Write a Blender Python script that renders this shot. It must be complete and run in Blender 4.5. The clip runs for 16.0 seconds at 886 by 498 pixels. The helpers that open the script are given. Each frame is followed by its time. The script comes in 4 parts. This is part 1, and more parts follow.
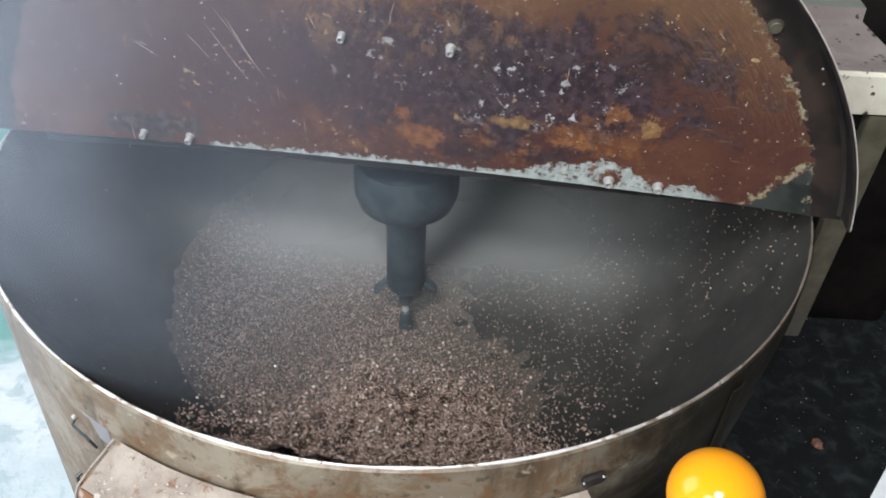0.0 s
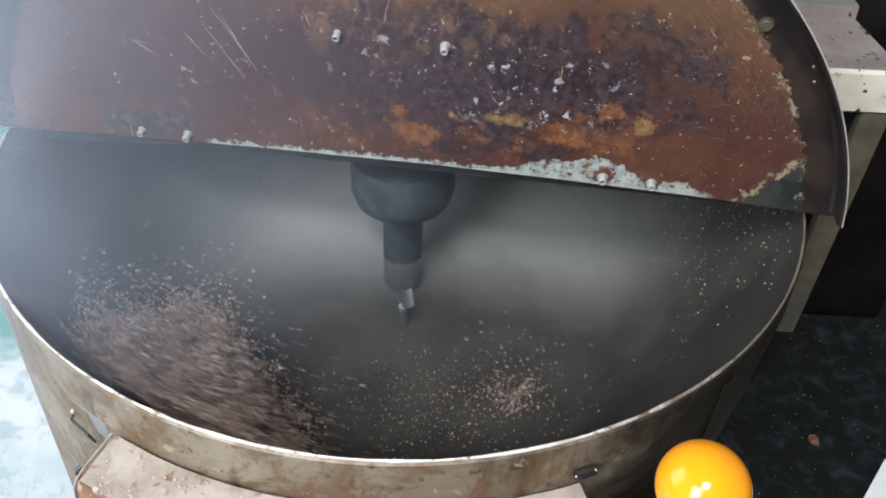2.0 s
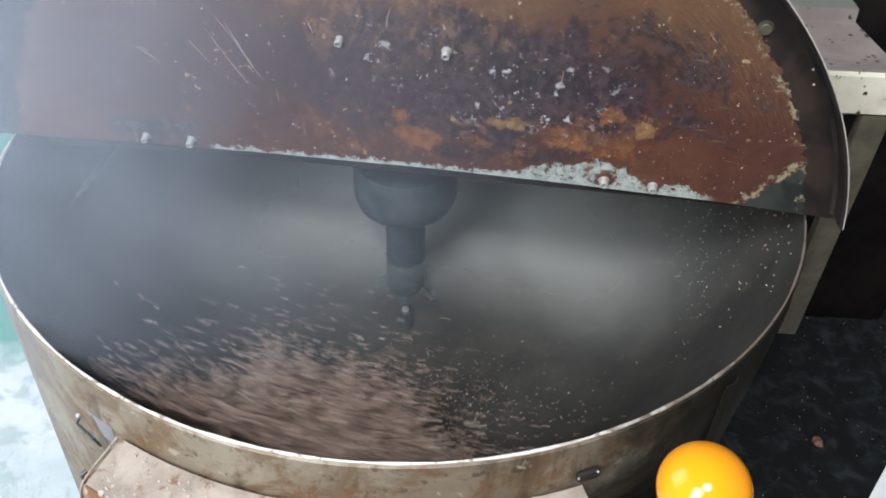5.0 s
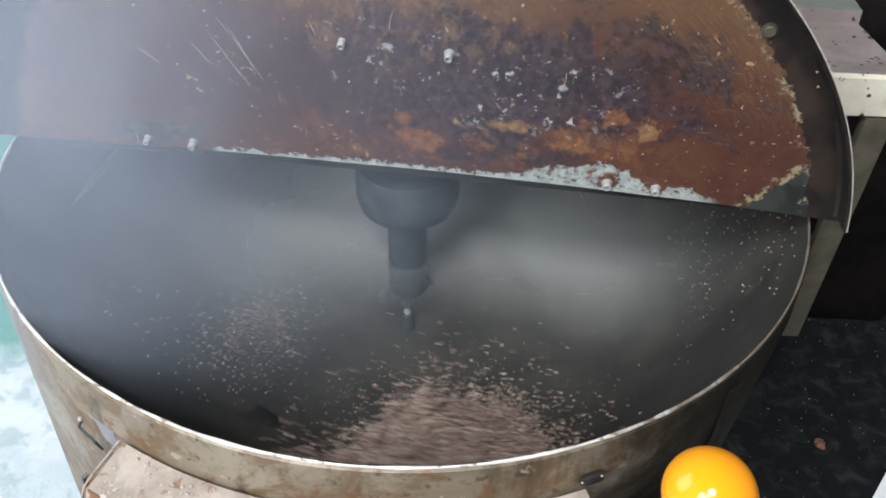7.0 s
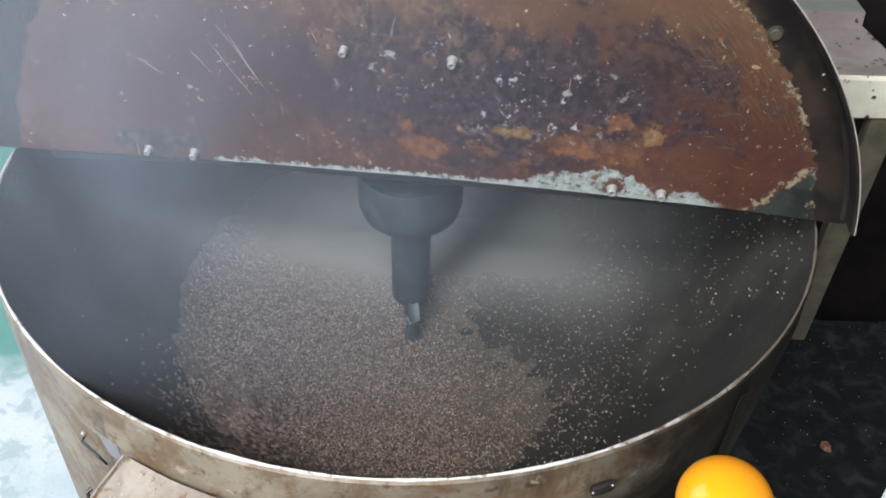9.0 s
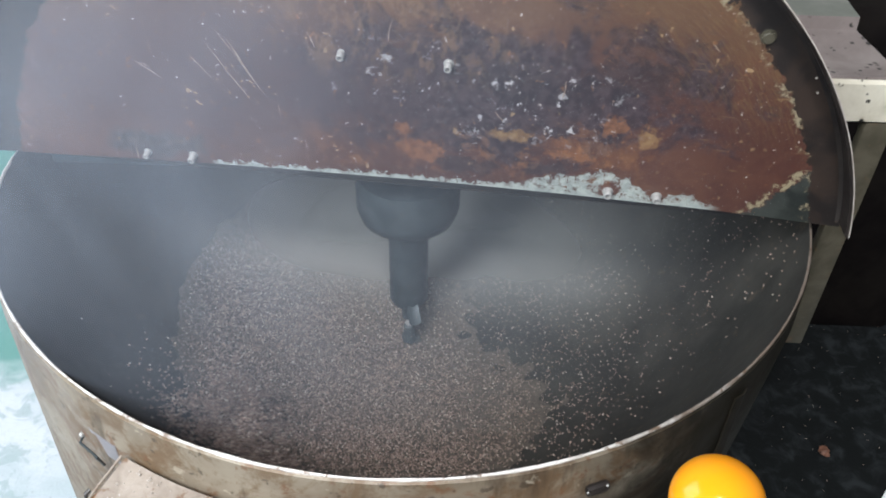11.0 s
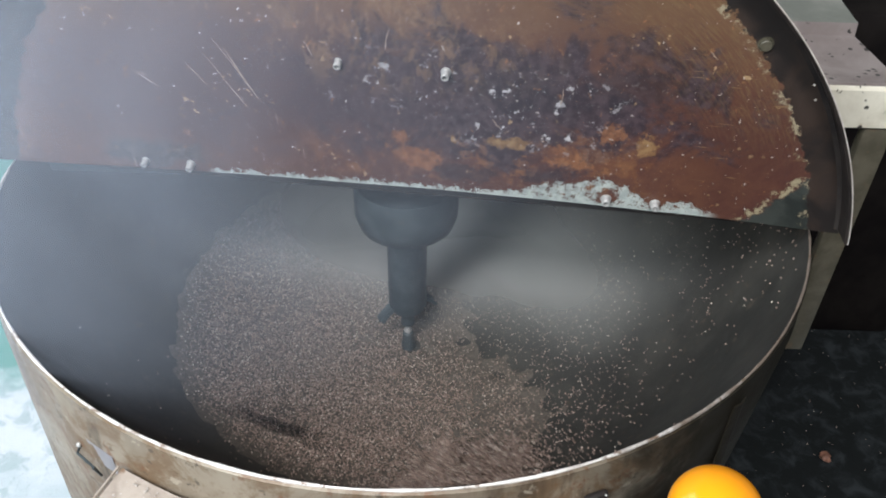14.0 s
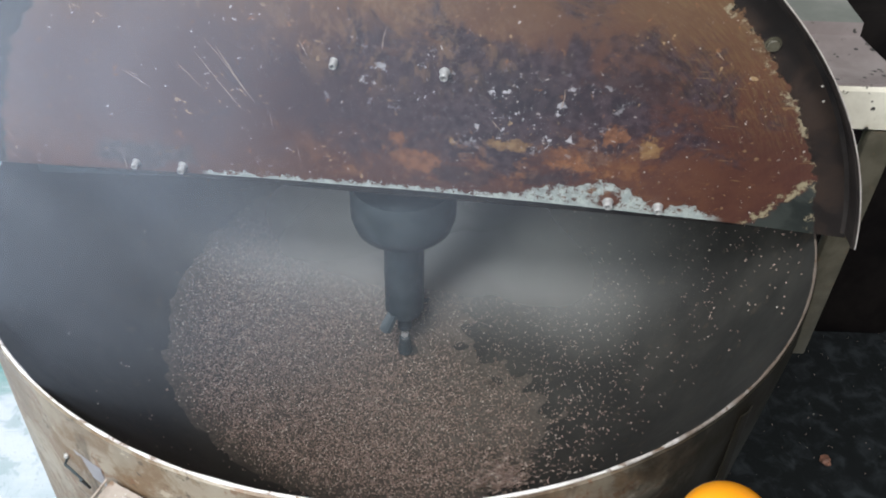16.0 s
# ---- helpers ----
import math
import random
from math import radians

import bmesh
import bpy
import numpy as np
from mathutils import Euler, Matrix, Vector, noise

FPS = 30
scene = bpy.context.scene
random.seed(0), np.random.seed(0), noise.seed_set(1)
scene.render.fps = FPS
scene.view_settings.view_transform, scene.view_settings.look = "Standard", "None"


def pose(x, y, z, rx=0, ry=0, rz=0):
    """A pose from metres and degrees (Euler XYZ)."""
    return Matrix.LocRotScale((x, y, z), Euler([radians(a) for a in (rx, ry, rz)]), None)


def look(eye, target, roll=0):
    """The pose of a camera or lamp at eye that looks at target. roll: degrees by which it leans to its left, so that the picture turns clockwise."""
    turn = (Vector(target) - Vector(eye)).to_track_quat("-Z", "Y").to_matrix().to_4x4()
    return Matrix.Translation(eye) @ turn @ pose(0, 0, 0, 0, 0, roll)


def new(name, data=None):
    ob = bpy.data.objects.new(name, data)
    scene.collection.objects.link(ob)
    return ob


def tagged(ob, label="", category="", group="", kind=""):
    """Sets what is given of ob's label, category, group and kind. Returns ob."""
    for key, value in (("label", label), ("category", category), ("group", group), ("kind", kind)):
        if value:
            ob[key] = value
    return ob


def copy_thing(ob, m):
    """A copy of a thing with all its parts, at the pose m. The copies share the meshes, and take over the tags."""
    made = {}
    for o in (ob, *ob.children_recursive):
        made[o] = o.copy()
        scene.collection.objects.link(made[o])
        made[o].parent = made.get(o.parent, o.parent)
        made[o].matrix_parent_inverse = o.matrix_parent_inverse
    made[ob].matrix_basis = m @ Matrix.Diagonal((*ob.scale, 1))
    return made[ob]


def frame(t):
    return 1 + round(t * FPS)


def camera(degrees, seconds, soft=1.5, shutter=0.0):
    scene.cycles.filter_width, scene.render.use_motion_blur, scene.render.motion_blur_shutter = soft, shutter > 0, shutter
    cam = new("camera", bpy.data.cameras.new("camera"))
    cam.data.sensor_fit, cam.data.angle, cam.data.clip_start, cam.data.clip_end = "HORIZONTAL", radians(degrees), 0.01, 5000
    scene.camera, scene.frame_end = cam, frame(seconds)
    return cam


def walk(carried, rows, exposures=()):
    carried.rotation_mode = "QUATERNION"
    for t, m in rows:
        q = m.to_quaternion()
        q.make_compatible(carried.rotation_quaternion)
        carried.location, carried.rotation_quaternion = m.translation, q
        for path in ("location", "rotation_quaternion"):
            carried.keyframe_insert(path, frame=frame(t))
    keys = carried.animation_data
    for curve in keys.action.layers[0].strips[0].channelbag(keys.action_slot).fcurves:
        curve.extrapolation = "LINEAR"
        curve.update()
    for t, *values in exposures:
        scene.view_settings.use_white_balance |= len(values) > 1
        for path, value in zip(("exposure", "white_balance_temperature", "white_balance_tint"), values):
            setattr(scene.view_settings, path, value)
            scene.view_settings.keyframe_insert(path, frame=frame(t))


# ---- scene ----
cam = camera(56.8, 16.0, soft=1.9, shutter=0.14)
PATH = [
    (0, (0.037, -0.685, 0.445), (0.036, 0.837, -0.853), 2.9),
    (0.5, (0.037, -0.688, 0.446), (0.036, 0.833, -0.853), 2.8),
    (1, (0.036, -0.691, 0.446), (0.035, 0.832, -0.851), 2.8),
    (1.5, (0.038, -0.69, 0.446), (0.036, 0.831, -0.852), 2.8),
    (2, (0.042, -0.691, 0.448), (0.039, 0.829, -0.853), 2.8),
    (2.5, (0.044, -0.69, 0.449), (0.038, 0.828, -0.852), 2.7),
    (3, (0.045, -0.693, 0.448), (0.039, 0.828, -0.85), 2.7),
    (3.5, (0.046, -0.693, 0.449), (0.037, 0.828, -0.849), 2.6),
    (4, (0.044, -0.694, 0.45), (0.032, 0.828, -0.847), 2.4),
    (6.5, (0.042, -0.692, 0.451), (0.03, 0.834, -0.842), 2.3),
    (7, (0.041, -0.691, 0.451), (0.028, 0.834, -0.843), 2.3),
    (7.5, (0.041, -0.69, 0.452), (0.028, 0.837, -0.84), 2.1),
    (8, (0.039, -0.689, 0.448), (0.027, 0.838, -0.844), 1.9),
    (8.5, (0.036, -0.686, 0.447), (0.029, 0.845, -0.84), 2.0),
    (9, (0.036, -0.685, 0.449), (0.025, 0.848, -0.836), 1.7),
    (11.5, (0.04, -0.691, 0.449), (0.026, 0.853, -0.822), 1.6),
    (12, (0.041, -0.691, 0.452), (0.025, 0.853, -0.819), 1.5),
    (12.5, (0.044, -0.692, 0.455), (0.025, 0.855, -0.813), 1.4),
    (13, (0.043, -0.691, 0.452), (0.027, 0.857, -0.815), 1.5),
    (13.5, (0.043, -0.689, 0.452), (0.024, 0.859, -0.815), 1.4),
    (14, (0.042, -0.687, 0.451), (0.026, 0.862, -0.814), 1.4),
    (14.5, (0.039, -0.685, 0.45), (0.027, 0.863, -0.815), 1.5),
    (15, (0.038, -0.683, 0.449), (0.027, 0.865, -0.816), 1.5),
    (15.5, (0.037, -0.678, 0.448), (0.029, 0.869, -0.819), 1.6),
    (16, (0.039, -0.671, 0.444), (0.035, 0.876, -0.823), 1.7),
]
walk(cam, [(t, look(eye, target, roll)) for t, eye, target, roll in PATH])

# ---------------------------------------------------------------- light
world = bpy.data.worlds.new("world")
scene.world = world
world.use_nodes = True
sky = world.node_tree.nodes.new("ShaderNodeTexSky")
sky.sky_type, sky.sun_disc = "NISHITA", False
sky.sun_elevation, sky.sun_rotation = radians(38), radians(-70)
world.node_tree.links.new(sky.outputs[0], world.node_tree.nodes["Background"].inputs[0])
world.node_tree.nodes["Background"].inputs[1].default_value = 0.1
scene.view_settings.exposure = -0.08


def opening_light(name, eye, target, width, height, watts, colour):
    """Daylight that comes in through an opening of the shed."""
    lamp = bpy.data.lights.new(name, "AREA")
    lamp.shape, lamp.size, lamp.size_y, lamp.energy, lamp.color = "RECTANGLE", width, height, watts, colour
    ob = new(name, lamp)
    ob.matrix_world = look(eye, target)
    return ob


opening_light("doorway_daylight", (-2.36, 0.15, 0.9), (0, 0.0, -0.4), 1.5, 1.9, 25, (0.74, 0.89, 1.0))
opening_light("high_window_daylight", (-0.45, -2.36, 3.1), (0.0, 0.0, 0.0), 0.9, 0.8, 205, (0.93, 0.95, 1.0))
opening_light("low_window_daylight", (-1.45, -2.36, 1.55), (0.0, 0.1, -0.1), 1.1, 1.5, 116, (0.88, 0.945, 1.0))


# ---------------------------------------------------------------- material nodes
class Nodes:
    """A short way to write node trees."""

    def __init__(self, name):
        self.mat = bpy.data.materials.new(name)
        self.mat.use_nodes = True
        self.tree = self.mat.node_tree
        self.tree.nodes.clear()
        self.out = self.add("ShaderNodeOutputMaterial")
        self.coords = self.add("ShaderNodeTexCoord")
        self.place = self.coords.outputs["Object"]

    def add(self, kind):
        return self.tree.nodes.new(kind)

    def join(self, a, b):
        self.tree.links.new(a, b)

    def put(self, socket, value):
        if isinstance(value, bpy.types.NodeSocket):
            self.join(value, socket)
        elif isinstance(value, tuple) and len(value) == 3 and socket.type == "RGBA":
            socket.default_value = (*value, 1)
        else:
            socket.default_value = value

    def math(self, kind, a, b=0.0, c=None, clamp=False):
        n = self.add("ShaderNodeMath")
        n.operation, n.use_clamp = kind, clamp
        self.put(n.inputs[0], a)
        self.put(n.inputs[1], b)
        if c is not None:
            self.put(n.inputs[2], c)
        return n.outputs[0]

    def noise(self, scale, detail=4.0, rough=0.55, warp=0.0, place=None, stretch=None):
        v = place or self.place
        if stretch:
            m = self.add("ShaderNodeMapping")
            m.inputs["Scale"].default_value = stretch[:3]
            if len(stretch) > 3:
                m.inputs["Rotation"].default_value = (0, 0, stretch[3])
            self.join(v, m.inputs["Vector"])
            v = m.outputs[0]
        n = self.add("ShaderNodeTexNoise")
        self.join(v, n.inputs["Vector"])
        for key, value in (("Scale", scale), ("Detail", detail), ("Roughness", rough), ("Distortion", warp)):
            n.inputs[key].default_value = value
        return n.outputs["Fac"]

    def cells(self, scale, out="Distance", place=None):
        n = self.add("ShaderNodeTexVoronoi")
        self.join(place or self.place, n.inputs["Vector"])
        n.inputs["Scale"].default_value = scale
        return n.outputs[out]

    def step(self, value, low, high):
        n = self.add("ShaderNodeMapRange")
        n.interpolation_type = "SMOOTHSTEP"
        self.put(n.inputs["Value"], value)
        n.inputs["From Min"].default_value, n.inputs["From Max"].default_value = min(low, high), max(low, high)
        if low > high:
            n.inputs["To Min"].default_value, n.inputs["To Max"].default_value = 1, 0
        return n.outputs[0]

    def mix(self, fac, a, b):
        n = self.add("ShaderNodeMix")
        n.data_type = "RGBA"
        self.put(n.inputs["Factor"], fac)
        self.put(n.inputs[6], a)
        self.put(n.inputs[7], b)
        return n.outputs[2]

    def xyz(self):
        n = self.add("ShaderNodeSeparateXYZ")
        self.join(self.place, n.inputs[0])
        return n.outputs[0], n.outputs[1], n.outputs[2]

    def bump(self, height, strength=0.4, distance=0.002):
        n = self.add("ShaderNodeBump")
        n.inputs["Strength"].default_value, n.inputs["Distance"].default_value = strength, distance
        self.join(height, n.inputs["Height"])
        return n.outputs[0]

    def surface(self, colour, rough=0.5, metal=0.0, normal=None, **more):
        n = self.add("ShaderNodeBsdfPrincipled")
        self.put(n.inputs["Base Color"], colour)
        self.put(n.inputs["Roughness"], rough)
        self.put(n.inputs["Metallic"], metal)
        if normal:
            self.join(normal, n.inputs["Normal"])
        for key, value in more.items():
            self.put(n.inputs[{"specular_ior_level": "Specular IOR Level"}[key]], value)
        self.join(n.outputs[0], self.out.inputs[0])
        return self.mat


STAIN_TINTS = {"rust": ((0.15, 0.056, 0.022), (0.25, 0.105, 0.04)), "ochre": ((0.20, 0.11, 0.045), (0.31, 0.19, 0.08)),
               "scorch": ((0.016, 0.012, 0.016), (0.036, 0.026, 0.030)), "chalk": ((0.34, 0.33, 0.34), (0.46, 0.45, 0.45))}
# centre, half-size, grain and tint of the largest stains on the lid
STAINS = ((0.195, 0.135, 0.040, 0.022, 30, "scorch"), (0.105, 0.120, 0.060, 0.026, 26, "scorch"), (0.064, 0.034, 0.034, 0.013, 34, "scorch"), (0.130, 0.036, 0.022, 0.008, 40, "scorch"),
          (0.020, 0.046, 0.026, 0.013, 38, "rust"), (0.185, 0.088, 0.017, 0.013, 44, "rust"), (0.152, 0.058, 0.026, 0.014, 40, "rust"), (0.097, 0.070, 0.018, 0.007, 50, "ochre"), (0.004, 0.067, 0.008, 0.008, 60, "rust"),
          (0.212, 0.078, 0.010, 0.012, 60, "ochre"), (0.050, 0.068, 0.006, 0.006, 70, "ochre"), (0.136, 0.1125, 0.0045, 0.004, 120, "chalk"), (-0.008, 0.138, 0.005, 0.004, 130, "chalk"))


def lid_rust():
    """Scorched, rusted inner face of the lid; local x along the hinge, y up the plate."""
    n = Nodes("scorched rusty sheet steel")
    x, y, z = n.xyz()
    big, mid, fine = n.noise(7, 5, 0.6, 0.4), n.noise(26, 6, 0.62, 0.5), n.noise(120, 4, 0.6)
    c = n.mix(n.step(big, 0.35, 0.65), (0.066, 0.026, 0.019), (0.104, 0.044, 0.026))
    c = n.mix(n.math("MULTIPLY", n.step(mid, 0.42, 0.7), 0.75), c, (0.055, 0.019, 0.015))
    # olive-ochre film higher up
    c = n.mix(n.math("MULTIPLY", n.step(n.math("ADD", y, n.math("MULTIPLY", big, 0.12)), 0.17, 0.27), 0.55), c, (0.135, 0.076, 0.038))
    # scorched dark middle
    ex = n.math("DIVIDE", n.math("SUBTRACT", x, 0.07), 0.17)
    ey = n.math("DIVIDE", n.math("SUBTRACT", y, 0.115), 0.062)
    away = n.math("SQRT", n.math("ADD", n.math("MULTIPLY", ex, ex), n.math("MULTIPLY", ey, ey)))
    wob = n.math("ADD", away, n.math("MULTIPLY", n.math("SUBTRACT", n.noise(17, 7, 0.72, 0.7), 0.5), 3.6))
    dark = n.step(wob, 1.3, 0.7)
    c = n.mix(n.math("MULTIPLY", dark, 0.92), c, n.mix(n.step(fine, 0.4, 0.62), (0.022, 0.015, 0.020), (0.05, 0.034, 0.040)))
    ex2 = n.math("DIVIDE", n.math("ADD", x, 0.16), 0.2)
    ey2 = n.math("DIVIDE", n.math("SUBTRACT", y, 0.11), 0.09)
    away2 = n.math("SQRT", n.math("ADD", n.math("MULTIPLY", ex2, ex2), n.math("MULTIPLY", ey2, ey2)))
    wob2 = n.math("ADD", away2, n.math("MULTIPLY", n.math("SUBTRACT", mid, 0.5), 1.6))
    c = n.mix(n.math("MULTIPLY", n.step(wob2, 1.3, 0.4), 0.75), c, (0.055, 0.032, 0.036))
    # ochre rust blooms in a band over the hinge edge
    band = n.math("MULTIPLY", n.step(y, 0.018, 0.03), n.step(y, 0.085, 0.05))
    along = n.math("MULTIPLY", n.step(x, -0.12, -0.02), n.step(x, 0.24, 0.17))
    bloom = n.math("MULTIPLY", n.step(n.noise(30, 9, 0.78, 0.15), 0.51, 0.57), n.math("MULTIPLY", band, along))
    c = n.mix(n.math("MULTIPLY", bloom, 0.35), c, n.mix(n.step(fine, 0.4, 0.6), (0.20, 0.075, 0.026), (0.30, 0.14, 0.05)))
    fx, fy = n.math("DIVIDE", n.math("SUBTRACT", x, 0.172), 0.052), n.math("DIVIDE", n.math("SUBTRACT", y, 0.062), 0.024)
    flare = n.math("ADD", n.math("SQRT", n.math("ADD", n.math("MULTIPLY", fx, fx), n.math("MULTIPLY", fy, fy))), n.math("MULTIPLY", n.math("SUBTRACT", n.noise(34, 8, 0.75, 0.3), 0.5), 3.4))
    c = n.mix(n.math("MULTIPLY", n.step(flare, 0.8, 0.5), 0.3), c, n.mix(n.step(fine, 0.4, 0.6), (0.17, 0.062, 0.022), (0.27, 0.12, 0.042)))
    gx, gy = n.math("DIVIDE", n.math("ADD", x, 0.225), 0.06), n.math("DIVIDE", n.math("SUBTRACT", y, 0.026), 0.020)
    grime = n.math("ADD", n.math("SQRT", n.math("ADD", n.math("MULTIPLY", gx, gx), n.math("MULTIPLY", gy, gy))), n.math("MULTIPLY", n.math("SUBTRACT", n.noise(30, 7, 0.7, 0.3), 0.5), 2.4))
    c = n.mix(n.math("MULTIPLY", n.step(grime, 1.0, 0.5), 0.75), c, n.mix(n.step(fine, 0.45, 0.65), (0.030, 0.026, 0.028), (0.08, 0.07, 0.066)))
    # single ochre rust stains and bare dark gaps between them
    for sx, sy, wx, wy, grain, tint in STAINS:
        px, py = n.math("DIVIDE", n.math("SUBTRACT", x, sx), wx), n.math("DIVIDE", n.math("SUBTRACT", y, sy), wy)
        away = n.math("SQRT", n.math("ADD", n.math("MULTIPLY", px, px), n.math("MULTIPLY", py, py)))
        ragged = n.math("ADD", away, n.math("MULTIPLY", n.math("SUBTRACT", n.noise(grain, 9, 0.8, 0.2), 0.5), 4.6))
        low, high = STAIN_TINTS[tint]
        c = n.mix(n.math("MULTIPLY", n.step(ragged, 0.85, 0.55), 0.62), c, n.mix(n.step(fine, 0.38, 0.62), low, high))
    # fine ochre and pale flecks
    fleck = n.math("MULTIPLY", n.step(n.noise(150, 3, 0.5), 0.64, 0.70), n.step(n.noise(18, 3, 0.6), 0.5, 0.62))
    c = n.mix(n.math("MULTIPLY", fleck, 0.8), c, (0.33, 0.22, 0.12))
    white_zone = n.math("MULTIPLY", n.math("MULTIPLY", n.step(x, 0.02, 0.09), n.step(x, 0.22, 0.14)),
                        n.math("MULTIPLY", n.step(y, 0.055, 0.08), n.step(y, 0.15, 0.12)))
    bolt_zone = n.math("MULTIPLY", n.math("MULTIPLY", n.step(x, -0.07, -0.03), n.step(x, 0.08, 0.03)), n.math("MULTIPLY", n.step(y, 0.085, 0.11), n.step(y, 0.165, 0.14)))
    white_zone = n.math("MAXIMUM", white_zone, n.math("MULTIPLY", bolt_zone, 0.9))
    spot = n.math("MULTIPLY", n.step(n.noise(80, 8, 0.78, 0.0), 0.585, 0.61), white_zone)
    c = n.mix(n.math("MULTIPLY", spot, 0.9), c, (0.42, 0.40, 0.40))
    # brushed ochre round the handle bolts, rust freckles all over
    hx, hy = n.math("DIVIDE", n.math("SUBTRACT", x, 0.0), 0.12), n.math("DIVIDE", n.math("SUBTRACT", y, 0.160), 0.045)
    near = n.math("SQRT", n.math("ADD", n.math("MULTIPLY", hx, hx), n.math("MULTIPLY", hy, hy)))
    brush = n.noise(42, 7, 0.75, 0.3, stretch=(1.3, 0.8, 1.0, 0.3))
    c = n.mix(n.math("MULTIPLY", n.math("MULTIPLY", n.step(near, 1.4, 0.4), n.step(brush, 0.48, 0.60)), 0.5), c, (0.185, 0.112, 0.06))
    c = n.mix(n.math("MULTIPLY", n.step(n.noise(85, 5, 0.7, 0.5), 0.63, 0.69), 0.65), c, (0.22, 0.10, 0.045))
    c = n.mix(n.math("MULTIPLY", n.step(n.noise(210, 3, 0.6), 0.685, 0.72), 0.75), c, (0.45, 0.40, 0.36))
    # scratches
    scr = n.noise(30, 2, 0.4, place=None, stretch=(9.0, 0.5, 1.0, 0.62))
    scr_zone = n.math("MULTIPLY", n.step(n.noise(9, 2), 0.48, 0.6), n.step(x, 0.0, -0.1))
    c = n.mix(n.math("MULTIPLY", n.math("MULTIPLY", n.step(scr, 0.70, 0.75), scr_zone), 0.7), c, (0.36, 0.27, 0.2))
    scr2 = n.noise(34, 2, 0.4, stretch=(0.6, 7.0, 1.0, 0.55))
    c = n.mix(n.math("MULTIPLY", n.math("MULTIPLY", n.step(scr2, 0.67, 0.73), n.step(x, 0.16, 0.26)), 0.4), c, (0.30, 0.19, 0.09))
    # paint left along the hinge edge
    bow = n.math("MULTIPLY", n.math("SUBTRACT", 1.0, n.math("MULTIPLY", n.math("MULTIPLY", x, x), 6.6)), 0.012)
    up = n.math("SUBTRACT", y, bow)
    hump = n.math("MULTIPLY", n.math("MULTIPLY", n.step(x, 0.085, 0.16), n.step(x, 0.225, 0.175)), 0.019)
    tail = n.math("MULTIPLY", n.math("MULTIPLY", n.step(x, 0.15, 0.2), n.step(x, 0.285, 0.25)), 0.010)
    top = n.math("ADD", n.math("ADD", n.math("ADD", hump, tail), 0.0035), n.math("MULTIPLY", n.math("SUBTRACT", n.noise(110, 9, 0.8, 0.1), 0.5), 0.040))
    strip = n.math("MULTIPLY", n.math("MULTIPLY", n.math("LESS_THAN", up, top), n.step(x, -0.18, -0.165)), n.step(x, 0.29, 0.27))
    strip = n.math("MULTIPLY", strip, n.math("SUBTRACT", 1.0, n.math("MULTIPLY", n.step(n.noise(130, 7, 0.85), 0.535, 0.55), n.step(up, 0.0, 0.004))))
    for bx in (0.187, 0.230):
        dx, dy = n.math("SUBTRACT", x, bx), n.math("SUBTRACT", y, 0.020)
        round_bolt = n.math("SQRT", n.math("ADD", n.math("MULTIPLY", dx, dx), n.math("MULTIPLY", dy, dy)))
        round_bolt = n.math("ADD", round_bolt, n.math("MULTIPLY", n.math("SUBTRACT", n.noise(140, 6, 0.8), 0.5), 0.030))
        strip = n.math("MULTIPLY", strip, n.step(round_bolt, 0.008, 0.010))
    c = n.mix(strip, c, n.mix(n.step(fine, 0.4, 0.6), (0.27, 0.30, 0.28), (0.37, 0.40, 0.37)))
    # grey bare corner by the hinge end
    cw = n.math("ADD", n.math("SUBTRACT", n.math("MULTIPLY", n.math("SUBTRACT", x, 0.312), 1.4), y), n.math("MULTIPLY", n.math("SUBTRACT", n.noise(60, 7, 0.75), 0.5), 0.06))
    c = n.mix(n.math("MULTIPLY", n.math("MULTIPLY", n.step(cw, -0.022, -0.014), n.step(cw, -0.004, -0.010)), n.step(n.noise(90, 5, 0.7), 0.46, 0.54)), c, (0.25, 0.21, 0.13))
    c = n.mix(n.step(cw, -0.008, -0.002), c, n.mix(n.step(mid, 0.4, 0.6), (0.016, 0.019, 0.017), (0.034, 0.038, 0.033)))
    # bare dark border under the outer edge with a crusty line
    r = n.math("SQRT", n.math("ADD", n.math("MULTIPLY", x, x), n.math("POWER", n.math("ADD", y, 0.072), 2.0)))
    turn = n.math("ARCTAN2", n.math("ADD", y, 0.072), x)
    polar = n.add("ShaderNodeCombineXYZ")
    n.join(n.math("MULTIPLY", r, 9.0), polar.inputs[0])
    n.join(n.math("MULTIPLY", turn, 0.35), polar.inputs[1])
    hair = n.noise(60, 5, 0.75, 0.0, place=polar.outputs[0])
    olive = n.math("MULTIPLY", n.step(r, 0.27, 0.355), n.step(x, 0.04, 0.16))
    c = n.mix(n.math("MULTIPLY", n.math("MULTIPLY", olive, n.step(hair, 0.40, 0.75)), n.math("MULTIPLY", n.step(y, 0.05, 0.13), 0.42)), c, (0.18, 0.125, 0.055))
    c = n.mix(n.math("MULTIPLY", n.math("MULTIPLY", olive, n.step(hair, 0.66, 0.72)), n.math("MULTIPLY", n.step(n.noise(40, 3), 0.55, 0.65), 0.35)), c, (0.34, 0.28, 0.18))
    rw = n.math("ADD", r, n.math("MULTIPLY", n.math("SUBTRACT", n.noise(70, 7, 0.75), 0.5), 0.030))
